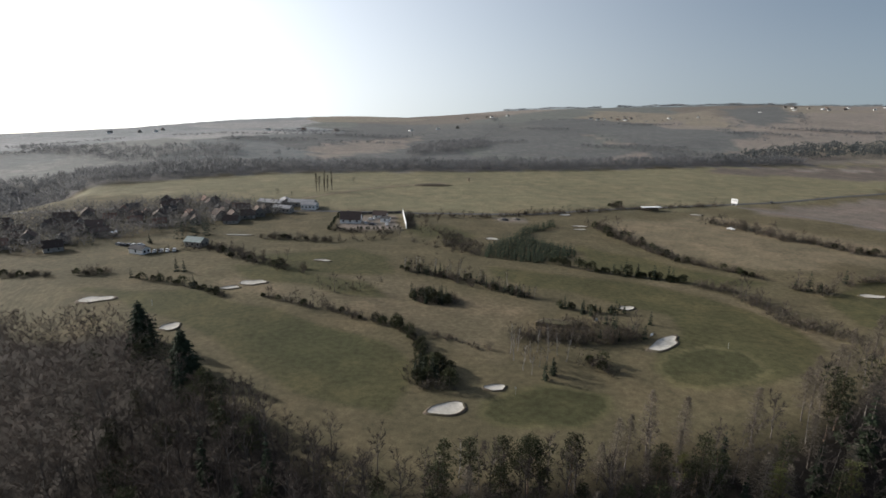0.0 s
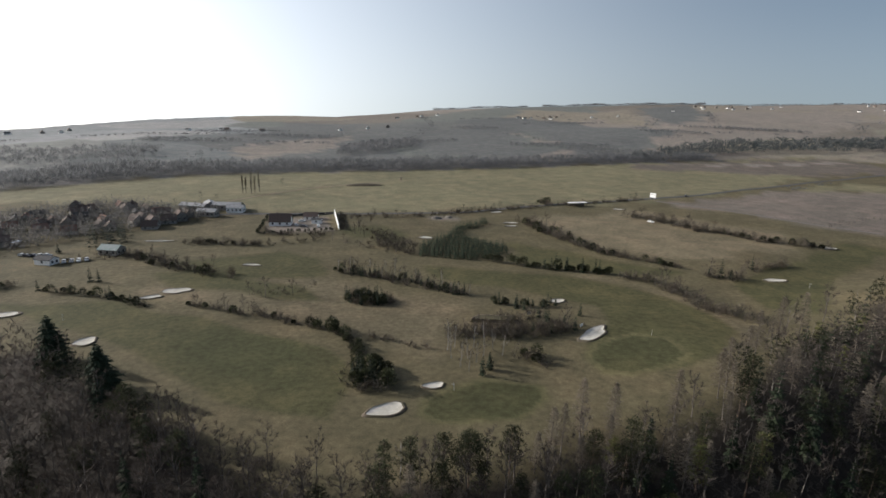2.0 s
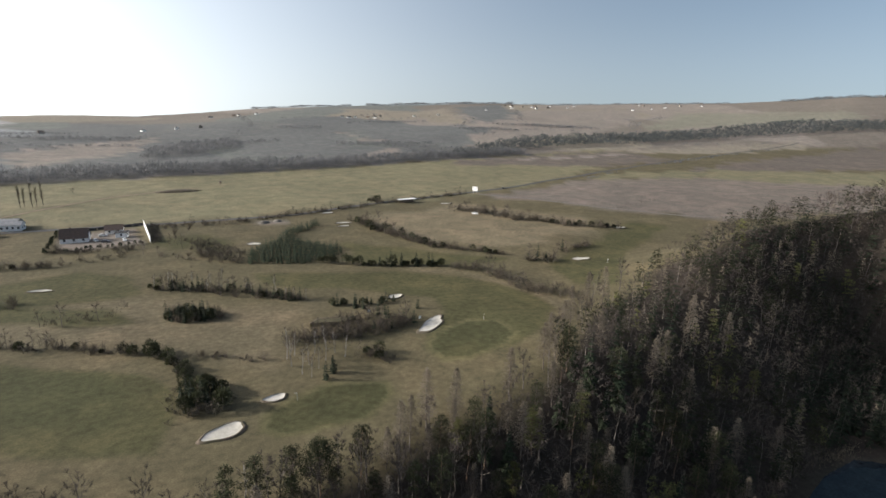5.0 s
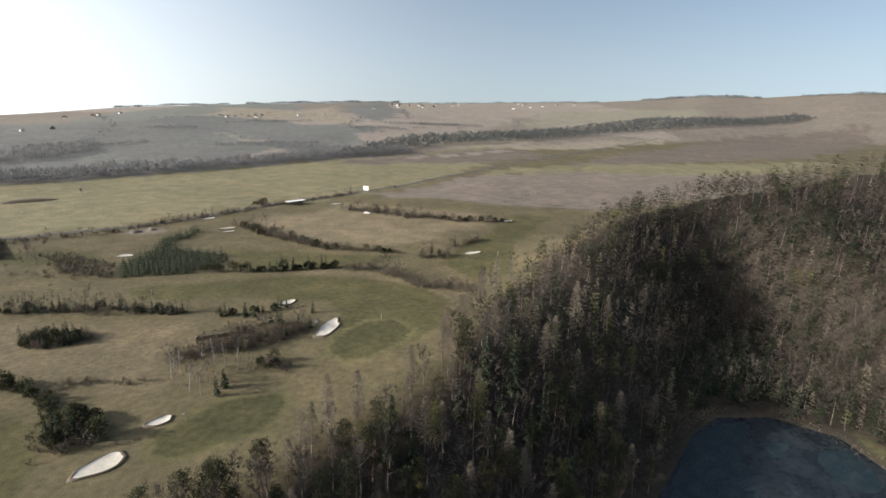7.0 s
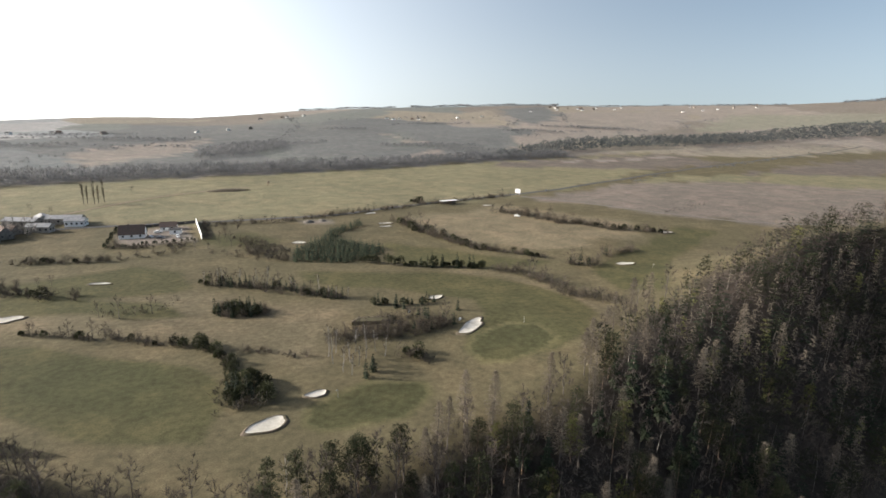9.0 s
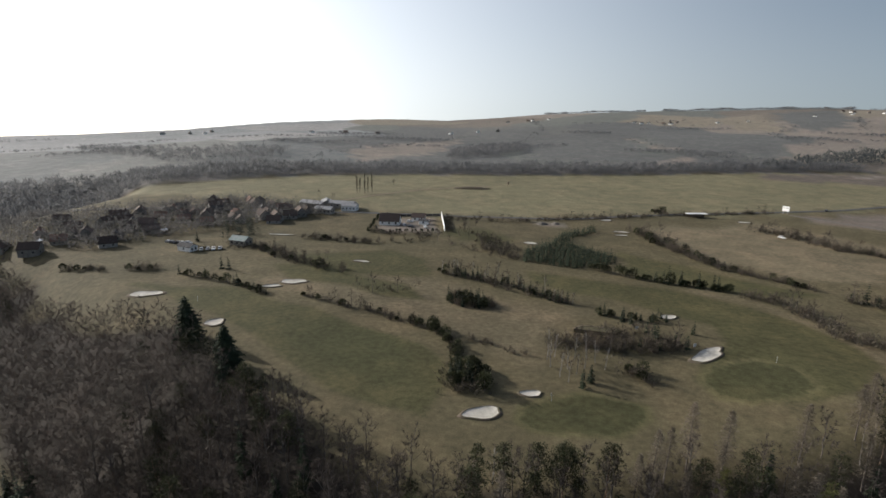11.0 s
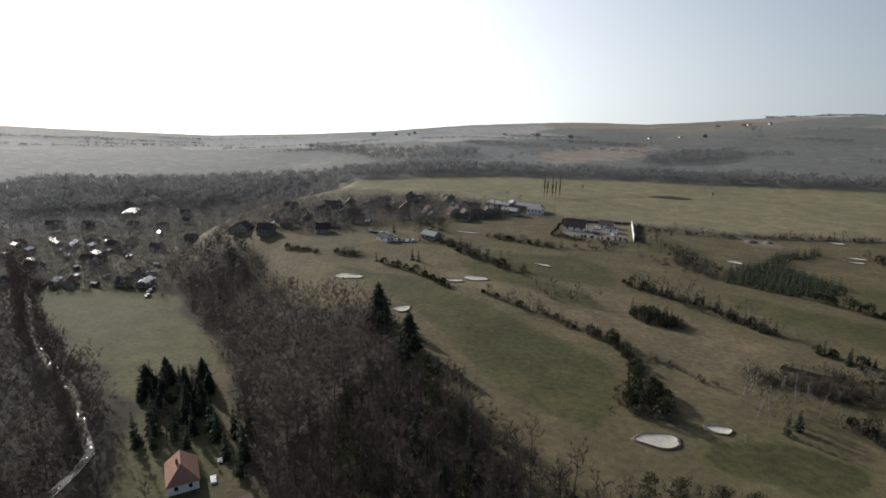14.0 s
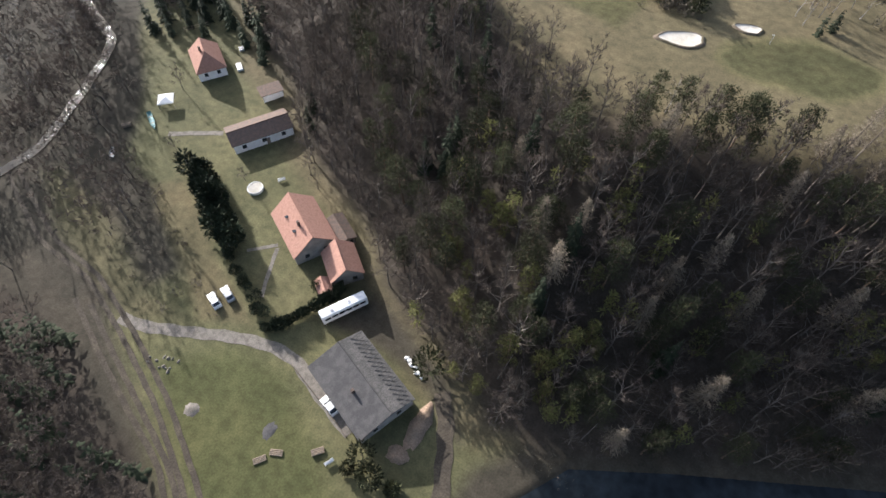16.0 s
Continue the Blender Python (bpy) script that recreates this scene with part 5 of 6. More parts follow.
# ---- houses ----
def gable_house(name, w, l, h, rise, wall_mat, roof_mat, label, windows=2, chimney=True, over=0.4, thick=0.22, category="house", other_roof=None, hip=0.0, ridge=0.0):
    """w across, l along the ridge (y)."""
    top = tagged(new(name), label, category)
    a, b, k = w / 2, l / 2, ridge
    wv = [(-a, -b, -0.6), (a, -b, -0.6), (a, b, -0.6), (-a, b, -0.6), (-a, -b, h), (a, -b, h), (a, b, h), (-a, b, h)]
    if hip:
        part("wall", wv, [(0, 1, 5, 4), (1, 2, 6, 5), (2, 3, 7, 6), (3, 0, 4, 7), (3, 2, 1, 0)], wall_mat, top)
    else:
        part("wall", wv + [(k, -b, h + rise), (k, b, h + rise)], [(0, 1, 5, 8, 4), (1, 2, 6, 5), (2, 3, 7, 9, 6), (3, 0, 4, 7), (3, 2, 1, 0)], wall_mat, top)
    c, d = a + over, b + over
    for sx, mat in ((-1, other_roof or roof_mat), (1, roof_mat)):
        e = h - over * rise / (a - sx * k)
        low = [(sx * c, -d, e), (sx * c, d, e), (k, d - hip, h + rise), (k, -d + hip, h + rise)]
        rv = low + [(x, y, z + thick) for x, y, z in low]
        rf = [(4, 5, 6, 7), (3, 2, 1, 0), (0, 1, 5, 4), (1, 2, 6, 5), (3, 0, 4, 7)]
        part("roof_slope", rv, [f if sx > 0 else f[::-1] for f in rf], mat, top)
    if hip:
        for sy in (-1, 1):
            e = h - over * rise / a
            low = [(-c, sy * d, e), (c, sy * d, e), (k, sy * (d - hip), h + rise)]
            rv = low + [(x, y, z + thick) for x, y, z in low]
            rf = [(3, 4, 5), (2, 1, 0), (0, 1, 4, 3)]
            part("roof_hip", rv, [f if sy < 0 else f[::-1] for f in rf], roof_mat, top)
    ln = 2 * (d - hip)
    part("ridge_cap", [(k - 0.16, -ln / 2, h + rise + thick - 0.03), (k + 0.16, -ln / 2, h + rise + thick - 0.03), (k, -ln / 2, h + rise + thick + 0.12),
                       (k - 0.16, ln / 2, h + rise + thick - 0.03), (k + 0.16, ln / 2, h + rise + thick - 0.03), (k, ln / 2, h + rise + thick + 0.12)],
         [(0, 1, 2), (5, 4, 3), (0, 2, 5, 3), (2, 1, 4, 5), (1, 0, 3, 4)], roof_mat, top)
    if chimney:
        x, y, z = a * 0.25, b * 0.3, h + rise
        box_part("chimney", (x, y, z), (0.6, 0.6, 1.6), ROOF_BROWN, top)
    for side in (-1, 1):
        for i in range(windows):
            y = -b + l * (i + 0.5) / windows
            box_part("window", (side * a, y, h * 0.55), (0.12, min(1.1, l / windows * 0.5), 1.2), GLASS, top)
        for x in (-a * 0.45, a * 0.45):
            box_part("window", (x, side * b, h * 0.55), (min(1.0, w * 0.2), 0.12, 1.2), GLASS, top)
    box_part("door", (a, -b + l * 0.5 + 1.0, 0.98), (0.14, 0.95, 2.0), WOOD, top)
    return top


def box_part(name, c, size, mat, parent, label=""):
    x, y, z = (s / 2 for s in size)
    v = [(c[0] + i * x, c[1] + j * y, c[2] + k * z) for k in (-1, 1) for j in (-1, 1) for i in (-1, 1)]
    return part(name, v, [(0, 2, 3, 1), (4, 5, 7, 6), (0, 1, 5, 4), (2, 6, 7, 3), (0, 4, 6, 2), (1, 3, 7, 5)], mat, parent, label)


def place(top, x, y, turn, lift=0.0):
    top.matrix_basis = pose(x, y, level(x, y) + lift, 0, 0, turn)
    return top


HOUSES = [gable_house("village_house", w, l, h, r, wm, rm, lab) for w, l, h, r, wm, rm, lab in (
    (8.5, 11, 3.2, 3.8, PLASTER, ROOF_BROWN, "village house under a steep dark brown roof"),
    (7.5, 9.5, 3.0, 3.4, PLASTER, ROOF_OLD, "small village house with a weathered red-brown roof"),
    (9, 12, 4.6, 3.6, PLASTER, ROOF_BROWN, "two-storey village house with a dark roof"),
    (8, 11, 3.2, 2.4, WHITE, ROOF_GREY, "white house with a low grey roof"),
    (8, 10, 3.0, 3.4, PLASTER, ROOF_GREY, "village house with a dark grey roof"))]
for hh in HOUSES:
    hh.location = (0, 0, -500)
TOP_VILLAGE = [(-260, 256), (-227, 266), (-223, 281), (-206, 282), (-195, 298), (-193, 330), (-184, 346), (-170, 356), (-147, 346), (-126, 360), (-157, 389), (-192, 381), (-206, 350), (-227, 322), (-245, 300), (-240, 340), (-250, 280), (-135, 335), (-232, 345), (-218, 372), (-205, 392), (-170, 395), (-262, 312), (-150, 362), (-140, 372)]
LOW_VILLAGE = [(-412, 193), (-447, 227), (-376, 198), (-419, 262), (-405, 255), (-380, 268), (-360, 222), (-365, 250), (-347, 264), (-323, 187), (-340, 179), (-357, 168), (-429, 307), (-408, 318), (-433, 364), (-507, 359), (-461, 288), (-485, 274), (-401, 382),
               (-377, 251), (-295, 200), (-303, 215), (-404, 340), (-430, 383), (-451, 439), (-504, 393), (-322, 274), (-340, 215), (-253, 256), (-227, 247), (-199, 265), (-231, 281), (-212, 303)]
TOP_STREETS = [(-262, 300), (-226, 290), (-185, 312), (-150, 328), (-118, 345), (-122, 372), (-150, 392), (-182, 412), (-206, 396), (-238, 356)]
for x, y in TOP_VILLAGE + LOW_VILLAGE + grid_spots(-265, -115, 285, 415, 18.5, TOP_STREETS):
    k = rng.choice((HOUSES[0], HOUSES[1], HOUSES[2], HOUSES[4], HOUSES[0], HOUSES[2]))
    copy_thing(k, pose(x, y, level(x, y), 0, 0, rng.choice((20, 110, 35, 125)) + rng.uniform(-12, 12))).scale = (0.78, 0.78, rng.uniform(0.66, 0.82))


# tin-roofed workshops and a glasshouse that flash in the sun
for x, y, w, l, turn in ((-476, 340, 11, 24, 40), (-427, 241, 4, 20, 75), (-409, 242, 4, 18, 40), (-419, 218, 4, 7, 20), (-389, 201, 5, 7, 60), (-393, 245, 5, 7, 20), (-367, 234, 6, 9, 80), (-331, 183, 4, 8, 30), (-284, 206, 6, 10, 25), (-441, 222, 5, 8, 80)):
    place(gable_house("workshop", w, l, 3.0, 1.2, PLASTER, TIN, "low village workshop with a bright tin roof", chimney=False, windows=3, category="workshop"), x, y, turn)


# small sheds, glasshouses and sheets of tin among the gardens
glint = random.Random(31)
for x, y in ((-440, 250), (-402, 228), (-383, 222), (-372, 244), (-398, 262), (-352, 208), (-333, 196), (-318, 205), (-309, 192), (-417, 274), (-445, 300), (-362, 275), (-345, 240), (-425, 205), (-460, 262), (-388, 300), (-415, 345), (-300, 222), (-312, 236), (-236, 262), (-208, 272), (-215, 318), (-188, 298)):
    place(gable_house("garden_shed", glint.uniform(2.4, 3.6), glint.uniform(3, 5.5), 2.1, 0.6, WOOD, TIN, "small garden shed under a shiny tin roof", windows=1, chimney=False, over=0.2, thick=0.08, category="shed"), x, y, glint.uniform(0, 180))
# ---- farmstead in the valley ----
place(gable_house("cottage", 8.0, 11.5, 3.2, 4.4, WHITE, ROOF_RED, "white cottage with a hipped orange tiled roof in the valley", hip=2.6), -121.5, 91.5, -127.8)
farm = place(gable_house("farmhouse", 10.0, 14.0, 3.4, 4.4, PLASTER, ROOF_RED, "long farmhouse with a bright orange tiled roof", windows=3), -60.7, 53.0, -123.5)
for x, y, z in ((2.6, -2.5, 5.9), (2.6, 2.2, 5.9)):
    box_part("roof_window", (x, y, z), (0.9, 0.7, 0.25), GLASS, farm)
place(gable_house("farmhouse_wing", 7.0, 8.0, 3.0, 3.2, PLASTER, ROOF_RED, "lower wing of the farmhouse under orange tiles", chimney=False), -47.6, 48.8, -131.8)
place(gable_house("lean_to", 3.6, 7.5, 2.4, 0.7, PLASTER, ROOF_BROWN, "lean-to with weathered brown tiles behind the farmhouse", chimney=False, windows=1), -53.2, 57.0, -123.5)
place(gable_house("long_shed", 7.4, 16, 3.0, 1.3, WHITE, ROOF_BROWN, "long white shed with a dark brown roof", windows=3, chimney=False, category="shed"), -90.3, 75.0, -35.3)
barn = place(gable_house("barn", 12, 17.5, 3.5, 1.6, PLASTER, ROOF_GREY, "low barn, half grey felt and half ribbed old tiles", windows=3, chimney=False, category="barn", other_roof=ASPHALT, ridge=-1.0), -29.4, 26.6, -115)
box_part("chimney", (2.2, 1.0, 4.9), (0.6, 0.6, 1.5), ROOF_BROWN, barn)
for i in range(15):
    box_part("roof_batten", (-3.6, -8.4 + i * 1.2, 4.55), (4.8, 0.12, 0.10), ROOF_GREY, barn).rotation_euler = (0, 0, 0)


def carport(x, y, turn):
    top = tagged(new("carport"), "open white timber carport with a flat brown roof", "carport")
    for i in (-1, 1):
        for j in (-1, 0, 1):
            box_part("post", (i * 2.0, j * 2.8, 1.1), (0.18, 0.18, 2.4), WHITE, top)
    box_part("roof", (0, 0, 2.4), (4.8, 6.6, 0.18), ROOF_BROWN, top)
    box_part("back_wall", (1.9, 0, 1.1), (0.12, 5.6, 2.3), WHITE, top)
    return place(top, x, y, turn)


carport(-97.5, 89.5, -35)


def coach(x, y, turn):
    """An old coach body used as a store."""
    top = tagged(new("coach"), "old white coach parked beside the hedge", "bus")
    sec = [(-1.25, 0.5), (-1.27, 1.5), (-1.2, 2.6), (-0.95, 2.95), (0, 3.03), (0.95, 2.95), (1.2, 2.6), (1.27, 1.5), (1.25, 0.5)]
    ends = [(-5.2, 0.93), (-5.0, 1.0), (5.0, 1.0), (5.2, 0.93)]
    v = [(yy * k, xx, (z - 1.7) * k + 1.7) for xx, k in ends for yy, z in sec]
    n = len(sec)
    f = [(i * n + j, i * n + (j + 1) % n, (i + 1) * n + (j + 1) % n, (i + 1) * n + j) for i in range(3) for j in range(n)]
    body = part("body", v, f + [tuple(range(n))[::-1], tuple(range(3 * n, 4 * n))], SHEET_WHITE, top)
    for side in (-1, 1):
        for i in range(6):
            box_part("window", (side * 1.24, -4.0 + i * 1.6, 2.0), (0.06, 1.35, 0.75), GLASS, top)
        for yy in (-3.2, 3.0):
            wheel(top, side * 1.12, yy, 0.48, 0.26)
    box_part("windscreen", (0, 5.13, 1.95), (2.0, 0.08, 0.9), GLASS, top)
    for yy in (-2.6, 1.4):
        box_part("roof_hatch", (0, yy, 3.05), (0.7, 0.7, 0.12), METAL, top)
    return place(top, x, y, turn)


def wheel(parent, x, y, r, w):
    n = 14
    ring = [(math.cos(2 * math.pi * i / n) * r, math.sin(2 * math.pi * i / n) * r) for i in range(n)]
    v = [(x + s * w / 2, y + a, r + b) for s in (-1, 1) for a, b in ring]
    f = [(i, (i + 1) % n, n + (i + 1) % n, n + i) for i in range(n)] + [tuple(range(n)), tuple(range(n, 2 * n))]
    tyre = part("wheel", v, f, RUBBER, parent)
    rim = [(x + s * (w / 2 + 0.01), y + a * 0.6, r + b * 0.6) for s in (-1, 1) for a, b in ring]
    part("rim", rim, [tuple(range(n)), tuple(range(n, 2 * n))], METAL, tyre)


def car(x, y, turn, paint, label):
    top = tagged(new("car"), label, "car", "parked cars")
    prof = [(-2.15, 0.35), (-2.2, 0.75), (-1.9, 0.95), (-1.0, 1.02), (-0.35, 1.48), (1.1, 1.5), (1.9, 1.05), (2.15, 0.95), (2.15, 0.35)]
    n = len(prof)
    v = []
    for k, inset in ((-0.86, 0.0), (0.86, 0.0)):
        for yy, z in prof:
            v.append((k * (0.86 if z > 1.2 else 1.0), yy, z))
    f = [(i, (i + 1) % n, n + (i + 1) % n, n + i) for i in range(n)] + [tuple(range(n))[::-1], tuple(range(n, 2 * n))]
    part("body", v, f, paint, top)
    part("windscreen", [(-0.74, -0.93, 1.07), (0.74, -0.93, 1.07), (0.68, -0.42, 1.45), (-0.68, -0.42, 1.45)], [(0, 1, 2, 3)], GLASS, top)
    part("rear_window", [(-0.68, 1.2, 1.47), (0.68, 1.2, 1.47), (0.74, 1.82, 1.11), (-0.74, 1.82, 1.11)], [(0, 1, 2, 3)], GLASS, top)
    for s in (-1, 1):
        box_part("side_window", (s * 0.80, 0.3, 1.24), (0.06, 1.7, 0.30), GLASS, top)
        box_part("headlight", (s * 0.62, -2.18, 0.72), (0.35, 0.06, 0.16), WHITE, top)
        for yy in (-1.35, 1.35):
            wheel(top, s * 0.82, yy, 0.31, 0.2)
    return place(top, x, y, turn)


coach(-41.9, 39.9, 56 - 90)
car(-68.2, 29.0, -26 - 90, WHITE, "white car parked on the grass by the drive")
car(-66.6, 31.6, -26 - 90, CAR_SILVER, "silver car parked on the grass by the drive")
car(-33.2, 20.7, -22 - 90, WHITE, "white car parked along the barn")
car(-272, 199, 20, WHITE, "white car parked at the village edge")
car(-266, 193, 24, CAR_SILVER, "silver car parked at the village edge")

# drive, ruts and garden paths
for name, pts, wid, mat, lab in (
    ("driveway", [(-84, 17), (-78, 17.5), (-68, 21), (-60, 24), (-52, 26), (-45, 26), (-38, 22.5), (-27, 18)], 2.6, GRAVEL, "pale gravel drive to the barn"),
    ("dirt_track", [(-150, 40), (-136, 33), (-115, 23.5), (-97, 21), (-80, 13.8), (-64, 6), (-48, -4), (-28, -20)], 1.1, SOIL_DARK, "muddy wheel rut along the wood"),
    ("dirt_track", [(-149, 42), (-134, 35), (-113, 25.5), (-95.5, 22.6), (-78, 15.4), (-62, 7.6), (-46, -2.4), (-26, -18.6)], 1.1, SOIL_DARK, "muddy wheel rut along the wood"),
    ("dirt_track", [(-96, 16), (-81, 8.6), (-68, 2.8), (-55, -2.6), (-36, -18)], 1.1, SOIL_DARK, "deep muddy wheel rut beside the wood"),
    ("dirt_track", [(-92, 16.5), (-79, 10.2), (-66.5, 4.4), (-53, -2), (-34, -16)], 1.1, SOIL_DARK, "deep muddy wheel rut beside the wood"),
    ("garden_path", [(-65.0, 47.6), (-67, 45.6), (-70.5, 43)], 0.9, GRAVEL, "narrow pale garden path"),
    ("garden_path", [(-64.6, 46.8), (-62.6, 41), (-60.0, 34.5)], 0.9, GRAVEL, "narrow pale garden path"),
    ("garden_path", [(-113, 64), (-106, 68), (-100, 71)], 1.6, GRAVEL, "pale worn path to the shed"),
    ("dirt_track", [(-15, 33), (-12, 29), (-9, 22), (-6, 14), (-2, 4)], 3.2, SOIL_DARK, "dark dirt track down to the pond"),
):
    v, f = ribbon(pts, wid, 0.07 if name == "dirt_track" else 0.05, 1.5)
    tagged(part(name, v, f, mat), lab, "path", kind="structure")


def heap(name, x, y, rx, ry, h, mat, label, category, seed):
    r = random.Random(seed)
    v, f, n = [(x, y, level(x, y) + h)], [], 18
    for k, up in ((0.35, 0.85), (0.7, 0.45), (1.0, -0.1)):
        for i in range(n):
            a = 2 * math.pi * i / n
            q = k * (1 + r.uniform(-0.18, 0.18))
            px, py = x + rx * q * math.cos(a), y + ry * q * math.sin(a)
            v.append((px, py, level(px, py) + h * up * r.uniform(0.8, 1.15)))
    f += [(0, 1 + i, 1 + (i + 1) % n) for i in range(n)]
    for s in range(2):
        b = 1 + s * n
        f += [(b + i, b + n + i, b + n + (i + 1) % n, b + (i + 1) % n) for i in range(n)]
    return tagged(part(name, v, f, mat, flat=False), label, category)


heap("soil_bank", -15.8, 25.0, 1.9, 5.2, 1.4, SOIL, "bank of bare reddish soil beside the barn", "soil", 1)
heap("soil_bank", -17.0, 18.6, 2.4, 1.8, 0.9, SOIL, "low spill of bare reddish soil", "soil", 2)
heap("rubble_pile", -56.9, 8.3, 1.6, 1.4, 0.3, GRAVEL, "low pile of pale rubble on the meadow", "rubble", 3)
heap("ash_patch", -41.0, 11.7, 1.3, 1.8, 0.09, ROOF_GREY, "grey patch of ash on the meadow", "ash", 4)
rubble = random.Random(5)
for i in range(14):
    heap("stone", -69 + rubble.uniform(-3.2, 3.2), 13.6 + rubble.uniform(-1.6, 1.6), rubble.uniform(0.2, 0.5), rubble.uniform(0.2, 0.5), rubble.uniform(0.15, 0.35), GRAVEL, "pale field stone lying in the grass", "stone", 10 + i)


def log_stack(x, y, turn, n, label):
    top = tagged(new("log_stack"), label, "logs")
    for i in range(n):
        s = Shape()
        yy, zz = (i % 4) * 0.3 - 0.45, 0.16 + (i // 4) * 0.27
        ring = [(math.cos(k * 1.047) * 0.14, math.sin(k * 1.047) * 0.14) for k in range(6)]
        s.v = [(e * 1.2, yy + p, zz + q) for e in (-1, 1) for p, q in ring]
        s.f = [(k, (k + 1) % 6, 6 + (k + 1) % 6, 6 + k) for k in range(6)] + [(0, 1, 2, 3, 4, 5), (6, 7, 8, 9, 10, 11)]
        part("log", s.v, s.f, WOOD, top)
    return place(top, x, y, turn)


log_stack(-30.6, 12.6, 45, 8, "stacked weathered logs on the meadow")
log_stack(-39.4, 6.6, 48, 4, "few weathered logs lying on the meadow")
log_stack(-37.4, 9.0, 20, 4, "few weathered logs lying on the meadow")


def bench(x, y, turn):
    top = tagged(new("garden_bench"), "white wooden bench standing in the grass", "bench")
    box_part("seat", (0, 0, 0.45), (1.8, 0.45, 0.06), WHITE, top)
    box_part("backrest", (0, 0.25, 0.75), (1.8, 0.06, 0.45), WHITE, top)
    for i in (-0.75, 0.75):
        box_part("leg", (i, 0, 0.2), (0.08, 0.4, 0.44), WHITE, top)
    return place(top, x, y, turn)


bench(-27.6, 11.9, 60)
bench(-75.8, 64.2, 50)


def disc(name, x, y, r, h, mat, label, category, top_mat=None):
    n = 28
    top = tagged(new(name), label, category)
    ring = [(math.cos(2 * math.pi * i / n), math.sin(2 * math.pi * i / n)) for i in range(n)]
    v = [(a * r * k, b * r * k, z) for k, z in ((1, -0.3), (1.02, h), (0.94, h + 0.03), (0.92, h - 0.12)) for a, b in ring]
    part("wall", v, [(j * n + i, j * n + (i + 1) % n, (j + 1) * n + (i + 1) % n, (j + 1) * n + i) for j in range(3) for i in range(n)], mat, top)
    part("cover", [(a * r * 0.93, b * r * 0.93, h - 0.06) for a, b in ring] + [(0, 0, h - 0.1)], [(i, (i + 1) % n, n) for i in range(n)], top_mat or mat, top)
    return place(top, x, y, 0)


disc("round_pool", -80.0, 58.9, 1.95, 0.75, WHITE, "small round pool under a cream cover", "pool", SAND)


def canopy(x, y, turn):
    top = tagged(new("garden_canopy"), "white square canopy tent on four poles", "canopy")
    for i in (-1, 1):
        for j in (-1, 1):
            box_part("pole", (i * 1.9, j * 1.9, 1.1), (0.08, 0.08, 2.4), METAL, top)
    part("cloth", [(-2.1, -2.1, 2.2), (2.1, -2.1, 2.2), (2.1, 2.1, 2.2), (-2.1, 2.1, 2.2), (0, 0, 2.9), (-2.1, -2.1, 1.95), (2.1, -2.1, 1.95), (2.1, 2.1, 1.95), (-2.1, 2.1, 1.95)],
         [(0, 1, 4), (1, 2, 4), (2, 3, 4), (3, 0, 4), (0, 5, 6, 1), (1, 6, 7, 2), (2, 7, 8, 3), (3, 8, 5, 0)], WHITE, top)
    return place(top, x, y, turn)


canopy(-121, 73, 40)


def boat(x, y, turn, mat, label, ln=4.2):
    top = tagged(new("rowing_boat"), label, "boat")
    st = [(-0.5, 0.55, 0.5), (-0.25, 0.7, 0.45), (0.1, 0.72, 0.45), (0.35, 0.5, 0.5), (0.5, 0.06, 0.62)]
    v, n = [], 5
    for t, half, z in st:
        v += [(-half, t * ln, z), (-half * 0.7, t * ln, 0.1), (0, t * ln, 0.02), (half * 0.7, t * ln, 0.1), (half, t * ln, z)]
    f = [(i * n + j, i * n + j + 1, (i + 1) * n + j + 1, (i + 1) * n + j) for i in range(4) for j in range(4)] + [(0, 1, 2, 3, 4)]
    part("hull", v, f, mat, top)
    for t in (-0.2, 0.15):
        box_part("thwart", (0, t * ln, 0.36), (1.2, 0.25, 0.05), WOOD, top)
    return place(top, x, y, turn)


boat(-120.4, 65.8, 55 - 180, TEAL, "teal boat under a tarpaulin on the grass", 7.5)
boat(-121, 52, 40, CAR_SILVER, "pale boat lying under the trees", 4.0)
log_stack(-125, 61.3, 45, 12, "grey stack of timber under the trees")


def fence(points, h, label):
    top = tagged(new("garden_fence"), label, "fence")
    for (ax, ay), (bx, by) in zip(points, points[1:]):
        d = math.hypot(bx - ax, by - ay)
        k = max(1, int(d / 2.5))
        for i in range(k + 1):
            x, y = ax + (bx - ax) * i / k, ay + (by - ay) * i / k
            box_part("post", (x, y, level(x, y) + h / 2), (0.12, 0.12, h), WOOD, top)
        for z in (0.35, 0.85):
            a, b = level(ax, ay) + h * z, level(bx, by) + h * z
            nx, ny = -(by - ay) / d * 0.03, (bx - ax) / d * 0.03
            v = [(ax - nx, ay - ny, a), (bx - nx, by - ny, b), (bx + nx, by + ny, b), (ax + nx, ay + ny, a)]
            part("rail", v + [(p, q, r + 0.1) for p, q, r in v], [(0, 1, 2, 3), (7, 6, 5, 4), (0, 4, 5, 1), (1, 5, 6, 2), (2, 6, 7, 3), (3, 7, 4, 0)], WOOD, top)
    return top


fence([(-44.5, 24.4), (-36, 21), (-27.2, 17.2)], 1.0, "low wooden fence along the drive")
fence([(-140, 101.5), (-135.3, 107.4)], 1.6, "pale board fence behind the cottage")

